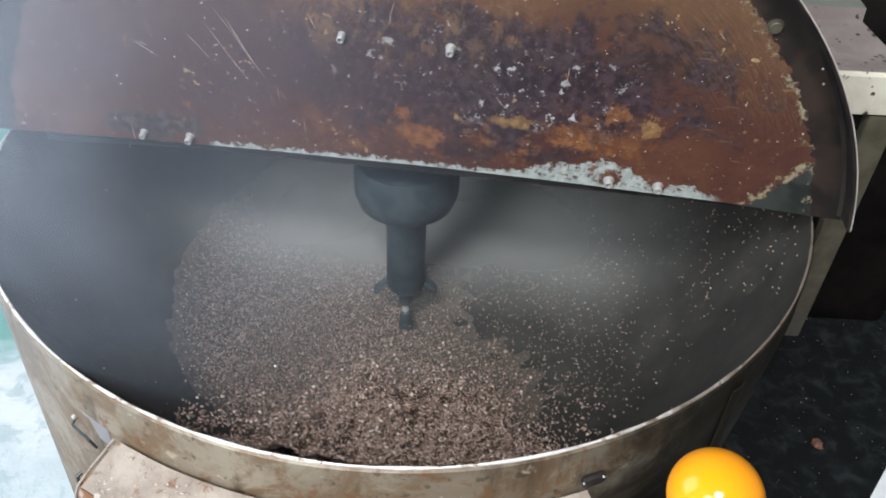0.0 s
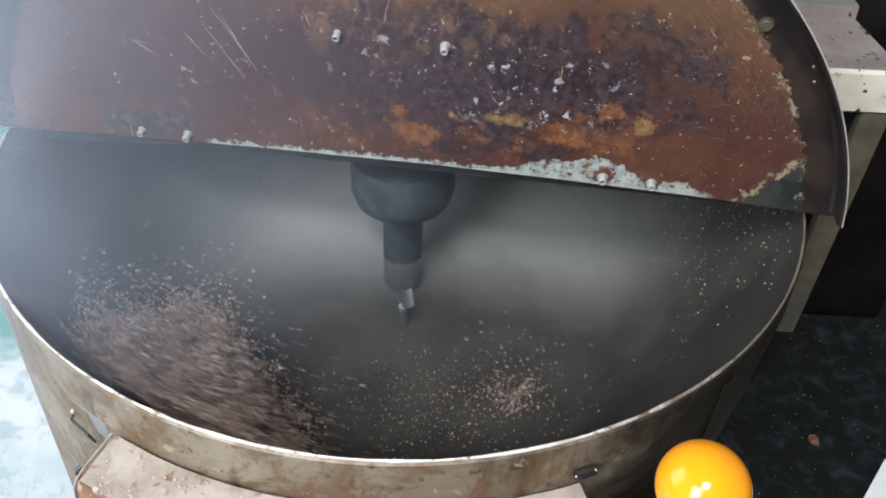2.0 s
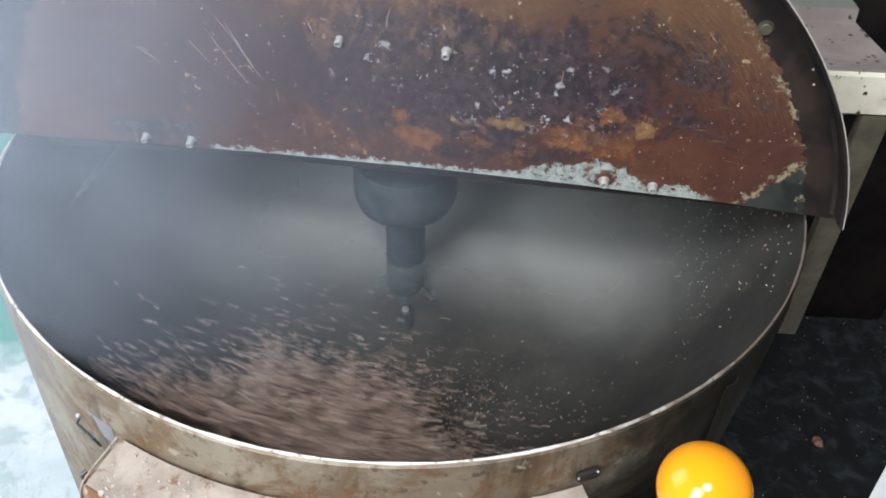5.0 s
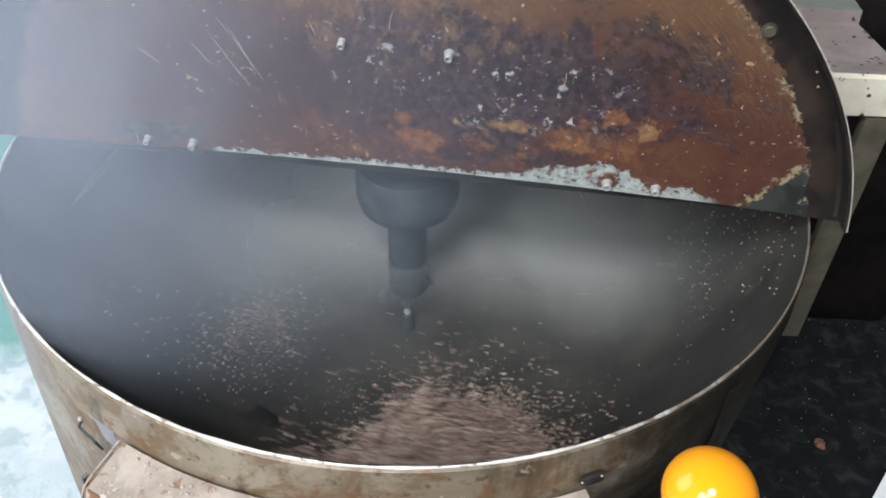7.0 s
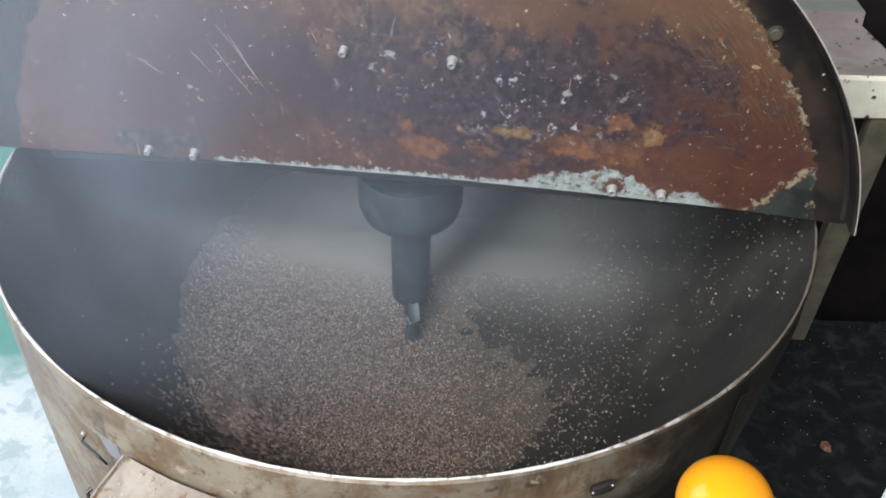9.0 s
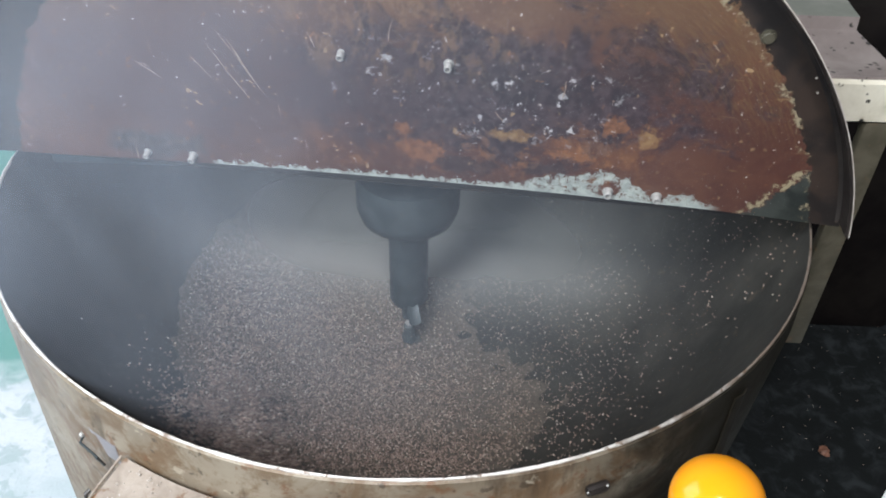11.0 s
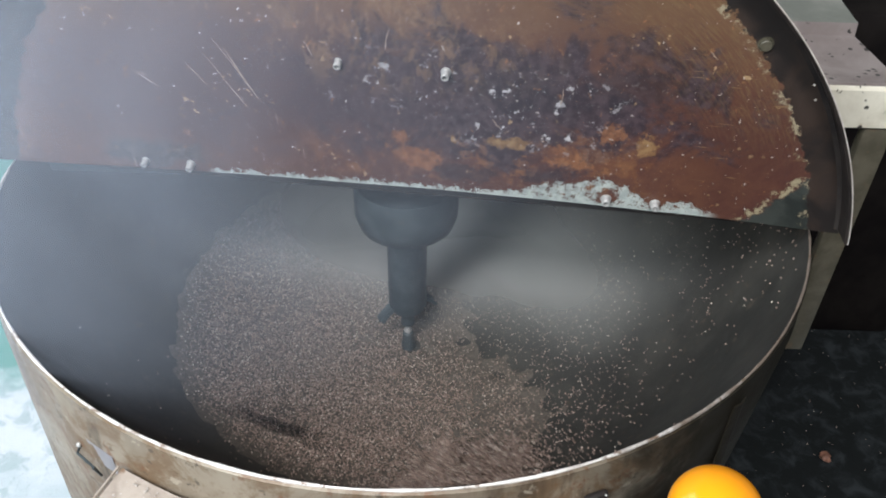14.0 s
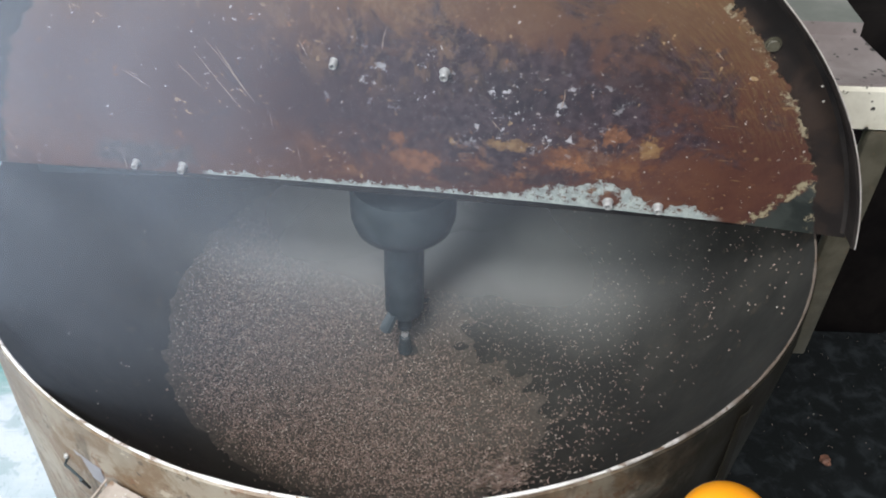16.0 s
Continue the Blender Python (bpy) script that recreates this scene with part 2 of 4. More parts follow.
    c = n.mix(n.math("MULTIPLY", n.math("MULTIPLY", n.step(rw, 0.365, 0.369), n.step(rw, 0.3735, 0.371)), n.math("MULTIPLY", n.step(n.noise(45, 6, 0.75), 0.49, 0.57), n.step(x, -0.05, 0.1))), c, (0.24, 0.20, 0.13))
    c = n.mix(n.step(rw, 0.370, 0.3725), c, n.mix(n.step(mid, 0.4, 0.65), (0.013, 0.010, 0.009), (0.030, 0.019, 0.014)))
    gloss = n.math("ADD", n.math("MULTIPLY", mid, 0.3), 0.34)
    return n.surface(c, gloss, 0.0, n.bump(n.math("ADD", n.math("MULTIPLY", mid, 0.7), n.math("ADD", n.math("MULTIPLY", strip, 0.5), n.math("MULTIPLY", fine, 0.4))), 0.45, 0.0012))


def stained_steel():
    """Outer drum: dull galvanised steel with brown grease runs; its east side is painted darker."""
    n = Nodes("grease-stained galvanised steel")
    a, b, d = n.noise(9, 5, 0.6, 0.5), n.noise(38, 6, 0.66, 0.8), n.noise(22, 5, 0.6, stretch=(1.6, 1.6, 0.35))
    x, y, z = n.xyz()
    c = n.mix(n.step(a, 0.35, 0.65), (0.145, 0.110, 0.074), (0.245, 0.205, 0.152))
    c = n.mix(n.math("MULTIPLY", n.step(n.noise(17, 9, 0.76, 0.6), 0.46, 0.58), 0.82), c, (0.115, 0.066, 0.030))
    c = n.mix(n.math("MULTIPLY", n.step(d, 0.52, 0.68), 0.85), c, (0.05, 0.03, 0.015))
    c = n.mix(n.math("MULTIPLY", n.step(n.noise(90, 4), 0.62, 0.68), 0.7), c, (0.035, 0.022, 0.012))
    c = n.mix(n.math("MULTIPLY", n.step(n.noise(55, 5, 0.7), 0.62, 0.68), 0.5), c, (0.45, 0.40, 0.31))
    # east side: grease, with the drum's shaded side painted into the colour too
    grease_shade = n.step(n.math("ADD", x, n.math("MULTIPLY", n.math("SUBTRACT", n.noise(14, 5, 0.65, 0.6), 0.5), 0.18)), 0.10, 0.22)
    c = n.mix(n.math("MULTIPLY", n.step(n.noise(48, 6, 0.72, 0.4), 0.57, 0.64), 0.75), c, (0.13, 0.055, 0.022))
    c = n.mix(n.math("MULTIPLY", grease_shade, 0.97), c, (0.011, 0.010, 0.007))
    return n.surface(c, n.math("ADD", n.math("ADD", n.math("MULTIPLY", b, 0.3), 0.38), n.math("MULTIPLY", grease_shade, 0.2)), 0.15, n.bump(b, 0.3, 0.001), specular_ior_level=n.math("SUBTRACT", 0.5, n.math("MULTIPLY", grease_shade, 0.42)))


def bowl_steel():
    n = Nodes("seasoned black steel")
    a, b = n.noise(11, 5, 0.6), n.noise(70, 5, 0.6)
    c = n.mix(n.step(a, 0.35, 0.65), (0.027, 0.026, 0.023), (0.051, 0.048, 0.041))
    c = n.mix(n.math("MULTIPLY", n.step(b, 0.58, 0.72), 0.5), c, (0.11, 0.085, 0.06))
    return n.surface(c, n.math("ADD", n.math("MULTIPLY", b, 0.2), 0.52), 0.15, n.bump(b, 0.25, 0.0008))


def rim_steel():
    """Bare rolled edge, pale on its lit front and west, rusty brown towards the housing."""
    n = Nodes("worn bare steel edge")
    x, y, z = n.xyz()
    a, b = n.noise(45, 5, 0.6, 0.3), n.noise(220, 4, 0.6)
    c = n.mix(n.step(a, 0.35, 0.65), (0.56, 0.51, 0.47), (0.80, 0.77, 0.73))
    c = n.mix(n.math("MULTIPLY", n.step(n.noise(99, 5, 0.65, 0.4), 0.56, 0.64), 0.85), c, (0.16, 0.09, 0.05))
    # rust to the east; the brighter lit side is put into the colour as well
    rust = n.step(n.math("ADD", x, n.math("MULTIPLY", n.math("SUBTRACT", n.noise(40, 5, 0.7), 0.5), 0.3)), 0.12, 0.26)
    c = n.mix(n.math("MULTIPLY", rust, 0.88), c, (0.11, 0.072, 0.045))
    return n.surface(c, n.math("ADD", n.math("MULTIPLY", b, 0.2), 0.32), 0.2, n.bump(b, 0.3, 0.0008))


def plain(name, low, high, rough=0.5, metal=0.0, scale=25.0, relief=0.25, spots=None, amount=0.62, sheen=0.5):
    n = Nodes(name)
    a, b = n.noise(scale, 5, 0.6, 0.3), n.noise(scale * 6, 4, 0.6)
    c = n.mix(n.step(a, 0.35, 0.65), low, high)
    if spots:
        c = n.mix(n.math("MULTIPLY", n.step(n.noise(scale * 2.2, 5, 0.65, 0.4), amount, amount + 0.08), 0.85), c, spots)
    return n.surface(c, n.math("ADD", n.math("MULTIPLY", b, 0.2), rough - 0.1), metal, n.bump(b, relief, 0.0008), specular_ior_level=sheen)


def speckled(name, low, high, rough=0.5, metal=0.0, scale=25.0, relief=0.25, spots=None, amount=0.62):
    """Cream enamel with rusty upper edge stains and small black grease drops."""
    n = Nodes(name)
    a, b = n.noise(scale, 5, 0.6, 0.3), n.noise(scale * 6, 4, 0.6)
    c = n.mix(n.step(a, 0.35, 0.65), low, high)
    c = n.mix(n.math("MULTIPLY", n.step(n.noise(scale * 1.5, 5, 0.7), amount, amount + 0.1), 0.7), c, spots)
    drops = n.math("MULTIPLY", n.step(n.cells(120), 0.36, 0.28), n.step(n.noise(60, 2), 0.53, 0.59))
    c = n.mix(drops, c, (0.02, 0.018, 0.015))
    return n.surface(c, n.math("ADD", n.math("MULTIPLY", b, 0.2), rough - 0.1), metal, n.bump(b, relief, 0.0008))


def seed_skin(name, dark, light, pale):
    n = Nodes(name)
    geo = n.add("ShaderNodeNewGeometry")
    isle = geo.outputs["Random Per Island"]
    c = n.mix(isle, dark, light)
    c = n.mix(n.step(isle, 0.86, 0.97), c, pale)
    c = n.mix(n.math("MULTIPLY", n.noise(12, 3), 0.5), c, dark)
    return n.surface(c, 0.34, 0.0)


def floor_paint():
    """Worn pale green floor paint; dirty black beside and behind the stove, shade painted in with it."""
    n = Nodes("worn pale green floor paint")
    x, y, z = n.xyz()
    a, b, d = n.noise(5, 6, 0.62, 0.5), n.noise(26, 6, 0.66, 0.6), n.noise(130, 4, 0.6)
    c = n.mix(n.step(a, 0.38, 0.62), (0.46, 0.53, 0.555), (0.62, 0.655, 0.69))
    c = n.mix(n.math("MULTIPLY", n.step(b, 0.52, 0.62), 0.7), c, (0.34, 0.43, 0.44))
    far = n.step(n.math("ADD", y, n.math("MULTIPLY", a, 0.25)), 0.40, 0.50)
    c = n.mix(n.math("MULTIPLY", far, 0.9), c, (0.05, 0.26, 0.20))
    c = n.mix(n.math("MULTIPLY", n.step(d, 0.62, 0.7), 0.35), c, (0.12, 0.12, 0.10))
    # black east part: dirt, and the shade beside the stove put into the colour
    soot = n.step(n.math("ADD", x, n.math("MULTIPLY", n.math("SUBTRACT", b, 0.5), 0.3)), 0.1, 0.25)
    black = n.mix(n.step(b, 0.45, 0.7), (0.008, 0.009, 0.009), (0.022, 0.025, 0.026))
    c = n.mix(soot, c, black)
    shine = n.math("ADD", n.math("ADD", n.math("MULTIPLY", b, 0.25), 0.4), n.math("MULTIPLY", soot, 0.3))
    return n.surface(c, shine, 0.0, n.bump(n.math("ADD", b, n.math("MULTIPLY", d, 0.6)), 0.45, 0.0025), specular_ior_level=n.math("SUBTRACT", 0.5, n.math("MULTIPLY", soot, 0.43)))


def steam_veil(name, thick, scale, low):
    """Thin steam: mostly clear, in soft billows that thin out towards the wisp's edge (local unit disc)."""
    n = Nodes(name)
    x, y, z = n.xyz()
    away = n.math("SQRT", n.math("ADD", n.math("MULTIPLY", x, x), n.math("MULTIPLY", y, y)))
    fade = n.math("MULTIPLY", n.step(away, 0.96, 0.45), n.math("ADD", n.math("MULTIPLY", n.step(y, -0.12, 0.50), 0.96), 0.04)) if low else n.step(away, 1.0, 0.15)
    bill = n.math("ADD", n.math("MULTIPLY", n.step(n.noise(scale, 3, 0.5, 0.6), 0.3, 0.72), 0.55), 0.45)
    fac = n.math("MULTIPLY", n.math("MULTIPLY", fade, bill), thick)
    clear, white, back = n.add("ShaderNodeBsdfTransparent"), n.add("ShaderNodeBsdfDiffuse"), n.add("ShaderNodeBsdfTranslucent")
    for s in (white, back):
        s.inputs["Color"].default_value = (0.81, 0.82, 0.785, 1) if low else (0.74, 0.84, 1.0, 1)
    both, mixer = n.add("ShaderNodeMixShader"), n.add("ShaderNodeMixShader")
    n.join(white.outputs[0], both.inputs[1])
    n.join(back.outputs[0], both.inputs[2])
    n.join(fac, mixer.inputs[0])
    n.join(clear.outputs[0], mixer.inputs[1])
    n.join(both.outputs[0], mixer.inputs[2])
    n.join(mixer.outputs[0], n.out.inputs[0])
    return n.mat


M_LID = lid_rust()
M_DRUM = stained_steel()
M_BOWL = bowl_steel()
M_DARK = plain("soot-dark steel", (0.011, 0.009, 0.009), (0.030, 0.024, 0.021), 0.45, 0.1, 22, 0.3, (0.12, 0.075, 0.04), 0.66)
M_NEAR_BLACK = plain("near-black base steel", (0.004, 0.003, 0.003), (0.010, 0.008, 0.007), 0.75, 0.0, 12, 0.3, sheen=0.1)
# lighter teal tint: the haze before the column is put into its colour
M_SHAFT = plain("dark teal-grey steel", (0.026, 0.036, 0.040), (0.048, 0.060, 0.064), 0.55, 0.2, 30, 0.3, (0.10, 0.075, 0.055), 0.64)
M_BRIGHT = plain("worn bright steel", (0.38, 0.37, 0.35), (0.56, 0.55, 0.53), 0.34, 0.4, 60, 0.2)
M_RIM = rim_steel()
M_CHUTE = plain("peeling brown-painted sheet", (0.15, 0.065, 0.028), (0.27, 0.145, 0.075), 0.42, 0.0, 24, 0.6, (0.36, 0.29, 0.25), 0.56)
M_SCRATCH = plain("scratched rust", (0.20, 0.14, 0.10), (0.30, 0.23, 0.18), 0.5, 0.0, 200, 0.3)
M_SHELF = plain("dusty grey-beige paint", (0.21, 0.168, 0.135), (0.35, 0.295, 0.245), 0.5, 0.0, 30, 0.6, (0.15, 0.078, 0.040), 0.57)
M_FLAKE = plain("pale peeled paint", (0.38, 0.33, 0.29), (0.52, 0.47, 0.42), 0.5, 0.0, 60, 0.3)
M_GREY = plain("grey machine enamel", (0.14, 0.145, 0.125), (0.20, 0.20, 0.175), 0.42, 0.0, 18, 0.25, (0.16, 0.12, 0.08), 0.66)
M_PINK = speckled("dusty grey-pink enamel", (0.17, 0.14, 0.13), (0.24, 0.205, 0.19), 0.5, 0.0, 18, 0.3, (0.20, 0.14, 0.10), 0.66)
M_LILAC = plain("lilac-grey enamel", (0.13, 0.12, 0.13), (0.19, 0.18, 0.19), 0.45, 0.0, 18, 0.2)
M_WHITE = speckled("chipped cream enamel", (0.46, 0.42, 0.33), (0.60, 0.56, 0.46), 0.4, 0.0, 20, 0.25, (0.30, 0.22, 0.12), 0.60)
M_POST = plain("greasy olive-grey steel", (0.058, 0.051, 0.033), (0.105, 0.092, 0.064), 0.55, 0.15, 25, 0.35, (0.10, 0.07, 0.04), 0.58)
M_BALL = plain("glossy orange plastic", (0.84, 0.30, 0.008), (0.88, 0.33, 0.011), 0.11, 0.0, 8, 0.02)
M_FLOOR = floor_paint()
M_WALL = plain("dark plaster", (0.13, 0.13, 0.125), (0.20, 0.20, 0.19), 0.8, 0.0, 4, 0.4)
M_CLOTH = plain("white plastic sheet", (0.72, 0.74, 0.75), (0.82, 0.83, 0.84), 0.4, 0.0, 12, 0.2)
M_SEED = seed_skin("toasted seed skins", (0.13, 0.086, 0.068), (0.52, 0.375, 0.30), (0.72, 0.62, 0.52))
# both darker than the grains: shade in the gaps between them, as colour
M_BED = plain("packed seeds", (0.070, 0.058, 0.045), (0.125, 0.103, 0.082), 0.6, 0.0, 190, 1.0)
M_CORE = plain("heaped seeds", (0.075, 0.052, 0.042), (0.15, 0.11, 0.09), 0.6, 0.0, 190, 1.0)
M_HUSK = plain("brown husk", (0.10, 0.045, 0.028), (0.20, 0.09, 0.055), 0.6, 0.0, 120, 0.5)


# ---------------------------------------------------------------- mesh helpers
def part(name, bm, material, parent=None, label="", smooth=True):
    me = bpy.data.meshes.new(name)
    bm.to_mesh(me)
    bm.free()
    me.materials.append(material)
    if smooth:
        me.shade_smooth()
        me.set_sharp_from_angle(angle=radians(38))
    ob = new(name, me)
    ob.parent = parent
    return tagged(ob, label)


def empty(name, label, category, m=None, kind="", group=""):
    ob = new(name)
    if m is not None:
        ob.matrix_basis = m
    return tagged(ob, label, category, group, kind)


def lathe(profile, steps=96, a0=0.0, a1=2 * math.pi, bm=None):
    """Turns (r, z) points about z; angle 0 is the front (-y), growing towards +x."""
    bm = bm or bmesh.new()
    full = abs(a1 - a0 - 2 * math.pi) < 1e-6
    rows = []
    for i in range(steps if full else steps + 1):
        a = a0 + (a1 - a0) * i / steps
        rows.append([bm.verts.new((r * math.sin(a), -r * math.cos(a), z)) for r, z in profile])
    for i in range(steps):
        p, q = rows[i], rows[(i + 1) % len(rows)]
        for j in range(len(profile) - 1):
            bm.faces.new((p[j], q[j], q[j + 1], p[j + 1]))
    bmesh.ops.remove_doubles(bm, verts=bm.verts, dist=1e-6)
    bmesh.ops.recalc_face_normals(bm, faces=bm.faces)
    return bm


def box(size, at=(0, 0, 0), bevel=0.002, turn=None, bm=None):
    bm = bm or bmesh.new()
    made = bmesh.ops.create_cube(bm, size=1.0)["verts"]
    m = Matrix.Translation(at) @ (turn or Matrix()) @ Matrix.Diagonal((*size, 1))
    bmesh.ops.transform(bm, matrix=m, verts=made)
    if bevel:
        edges = list({e for v in made for e in v.link_edges})
        bmesh.ops.bevel(bm, geom=edges, offset=bevel, segments=2, affect="EDGES", profile=0.6)
    return bm


def tube(points, radius, sides=10, bm=None):
    """A round bar along the points."""
    bm = bm or bmesh.new()
    pts = [Vector(p) for p in points]
    rings = []
    for i, p in enumerate(pts):
        way = (pts[min(i + 1, len(pts) - 1)] - pts[max(i - 1, 0)]).normalized()
        side = way.orthogonal().normalized()
        other = way.cross(side)
        rings.append([bm.verts.new(p + radius * (math.cos(2 * math.pi * k / sides) * side + math.sin(2 * math.pi * k / sides) * other)) for k in range(sides)])
    for p, q in zip(rings, rings[1:]):
        shift = min(range(sides), key=lambda s: sum((p[k].co - q[(k + s) % sides].co).length for k in range(sides)))
        for k in range(sides):
            bm.faces.new((p[k], p[(k + 1) % sides], q[(k + 1 + shift) % sides], q[(k + shift) % sides]))
    bm.faces.new(list(reversed(rings[0])))
    bm.faces.new(rings[-1])
    bmesh.ops.recalc_face_normals(bm, faces=bm.faces)
    return bm


def sheet(grid_points, thickness, bm=None):
    """A bent plate from rows of points, thickened along its normals."""
    bm = bm or bmesh.new()
    rows = [[bm.verts.new(p) for p in row] for row in grid_points]
    for p, q in zip(rows, rows[1:]):
        for j in range(len(p) - 1):
            bm.faces.new((p[j], p[j + 1], q[j + 1], q[j]))
    bmesh.ops.recalc_face_normals(bm, faces=bm.faces)
    bmesh.ops.solidify(bm, geom=bm.faces[:], thickness=thickness)
    return bm


def bolt_mesh(radius, height, bored=True):
    """A hexagon nut with the bolt's end standing out of it, along +z."""
    bm = lathe([(0.0, 0.0), (radius * 1.3, 0.0), (radius * 1.3, height * 0.12), (radius, height * 0.14)], 14)
    lathe([(radius, height * 0.1), (radius, height * 0.85), (radius * 0.86, height), (radius * 0.62, height), (radius * 0.55, height * (0.3 if bored else 1.0)), (0.0, height * (0.25 if bored else 1.0))], 14, bm=bm)
    return bm


# ---------------------------------------------------------------- setting
FLOOR_Z = -0.70
ground = box((4.8, 4.8, 0.1), (0, 0, FLOOR_Z - 0.05), 0)
tagged(part("floor", ground, M_FLOOR, smooth=False), "worn pale green painted concrete floor, dirty black with painted-in shade beside the stove", "floor", kind="structure")
# ceiling and walls stay out of view; added, and kept dark, to limit stray light
tagged(part("ceiling", box((4.8, 4.8, 0.1), (0, 0, 4.45), 0), M_WALL, smooth=False), "dark plaster ceiling out of view, added to close in the light", "ceiling", kind="structure")


def wall_with_opening(name, along, at, lo, hi, sill, head, second=None):
    """A wall of the shed, 0.1 m thick; an opening from lo to hi along it, between sill and head."""
    bm = bmesh.new()

    def block(a0, a1, z0, z1):
        mid, size = ((a0 + a1) / 2, at, (z0 + z1) / 2), (a1 - a0, 0.1, z1 - z0)
        if along == "y":
            mid, size = (at, mid[0], mid[2]), (0.1, size[0], size[2])
        box(size, mid, 0, bm=bm)
    if lo is None:
        block(-2.4, 2.4, FLOOR_Z, 4.4)
    else:
        block(-2.4, lo, FLOOR_Z, 4.4)
        block(hi, 2.4, FLOOR_Z, 4.4)
        block(lo, hi, head, 4.4)
        if second:
            l2, h2, s2, t2 = second
            block(lo, hi, t2, sill)
            block(lo, l2, s2, t2)
            if h2 < hi:
                block(h2, hi, s2, t2)
            block(lo, hi, FLOOR_Z, s2)
        elif sill > FLOOR_Z:
            block(lo, hi, FLOOR_Z, sill)
    tagged(part(name, bm, M_WALL, smooth=False), "dark plastered wall out of view, added to hold down stray light", "wall", kind="structure")


wall_with_opening("wall_west", "y", -2.45, -0.7, 1.0, FLOOR_Z, 1.9)
wall_with_opening("wall_south", "x", -2.45, -2.1, 0.15, 2.65, 3.55, (-2.1, -0.85, 0.75, 2.35))
wall_with_opening("wall_east", "y", 2.45, None, 0, 0, 0)
wall_with_opening("wall_north", "x", 2.45, None, 0, 0, 0)

# ---------------------------------------------------------------- the stove: drum, bowl, rim, chute
R = 0.38


def widen_west(bm):
    """Pushes the west side out a little to fit the camera's view."""
    for v in bm.verts:
        w = max(0.0, math.cos(math.atan2(-v.co.x, -v.co.y) - radians(100))) ** 2
        v.co.x -= 0.012 * w * min(math.hypot(v.co.x, v.co.y) / R, 1.05) ** 3
    return bm


def bowl_z(r):
    return -0.262 + 0.262 * (min(r, 0.3782) / 0.3782) ** 4.2


stove = empty("roasting_stove", "round steel roasting stove with a grease-stained drum and black bowl", "stove", pose(0, 0, FLOOR_Z))
lift = Matrix.Translation((0, 0, -FLOOR_Z))


def on_stove(name, bm, material, label="", smooth=True):
    bmesh.ops.transform(bm, matrix=lift, verts=bm.verts)
    return part(name, bm, material, stove, label, smooth)


on_stove("bowl", widen_west(lathe([(0.0001, bowl_z(0))] + [(0.3782 * i / 44, bowl_z(0.3782 * i / 44) - 0.0008) for i in range(1, 45)], 128)), M_BOWL, "seasoned black steel bowl")
drum_bm = lathe([(0.3788, -0.002), (0.3815, -0.004), (0.3822, -0.03), (0.3830, -0.034), (0.382, -0.1), (0.378, -0.3), (0.374, FLOOR_Z + 0.02), (0.374, FLOOR_Z), (0.367, FLOOR_Z)], 128)
for v in drum_bm.verts:
    v.co.x += 0.055 * min(v.co.z + 0.03, 0)
on_stove("drum", widen_west(drum_bm), M_DRUM, "grease-stained galvanised drum")
rim_bm = bmesh.new()
for i in range(160):
    a = 2 * math.pi * i / 160
    jag = 0.0008 * noise.noise((math.cos(a) * 14, math.sin(a) * 14, 0.3))
    for k in range(8):
        b = 2 * math.pi * k / 8
        rr = 0.3792 + (0.0011 + jag) * math.cos(b)
        rim_bm.verts.new((rr * math.sin(a), -rr * math.cos(a), -0.0015 + (0.0013 + jag) * math.sin(b)))
rim_bm.verts.ensure_lookup_table()
for i in range(160):
    for k in range(8):
        p, q, k2 = i * 8, (i + 1) % 160 * 8, (k + 1) % 8
        rim_bm.faces.new([rim_bm.verts[j] for j in (p + k, q + k, q + k2, p + k2)])
bmesh.ops.recalc_face_normals(rim_bm, faces=rim_bm.faces)
on_stove("rim", widen_west(rim_bm), M_RIM, "worn bright rolled rim")

# chute box in front of the drum: a flat lid, a falling front and a welded cheek
def chute_rows(profile):
    rows = []
    for i in range(37):
        a = radians(-29.0 + 51.0 * i / 36)
        row = []
        for r, z in profile:
            w = 0.0016 * noise.noise((a * 7, z * 22, 1.0)) + 0.0008 * noise.noise((a * 25, z * 60, 3.0))
            row.append(((r + w) * math.sin(a), -(r + w) * math.cos(a), z + w))
        rows.append(row)
    return rows


chute = empty("discharge_chute", "peeling brown-painted sheet metal chute fixed to the drum", "chute", pose(0, -0.42, FLOOR_Z))
chute_lift = Matrix.Translation((0, 0.42, -FLOOR_Z))


def on_chute(name, bm, material, label="", smooth=True):
    bmesh.ops.transform(bm, matrix=chute_lift, verts=bm.verts)
    return part(name, bm, material, chute, label, smooth)


on_chute("top_plate", sheet(chute_rows(((0.386, -0.046), (0.397, -0.0485), (0.410, -0.0525), (0.422, -0.0575))), 0.003), M_SHELF, "dusty grey-beige top plate")
on_chute("front_plate", sheet(chute_rows(((0.4225, -0.0580), (0.4255, -0.063), (0.4275, -0.076), (0.4285, -0.105), (0.4295, -0.18), (0.431, -0.30), (0.431, FLOOR_Z + 0.01))), 0.003), M_CHUTE, "orange-brown peeling front plate")
cheek = []
for r1, z in ((0.418, -0.056), (0.424, -0.063), (0.427, -0.11), (0.427, -0.19), (0.428, -0.30), (0.428, FLOOR_Z)):
    a = radians(-29.3)
    cheek.append([(r * math.sin(a), -r * math.cos(a), z) for r in (0.384, (0.384 + r1) / 2, r1)])
on_chute("cheek", sheet(cheek, 0.004), M_CHUTE)
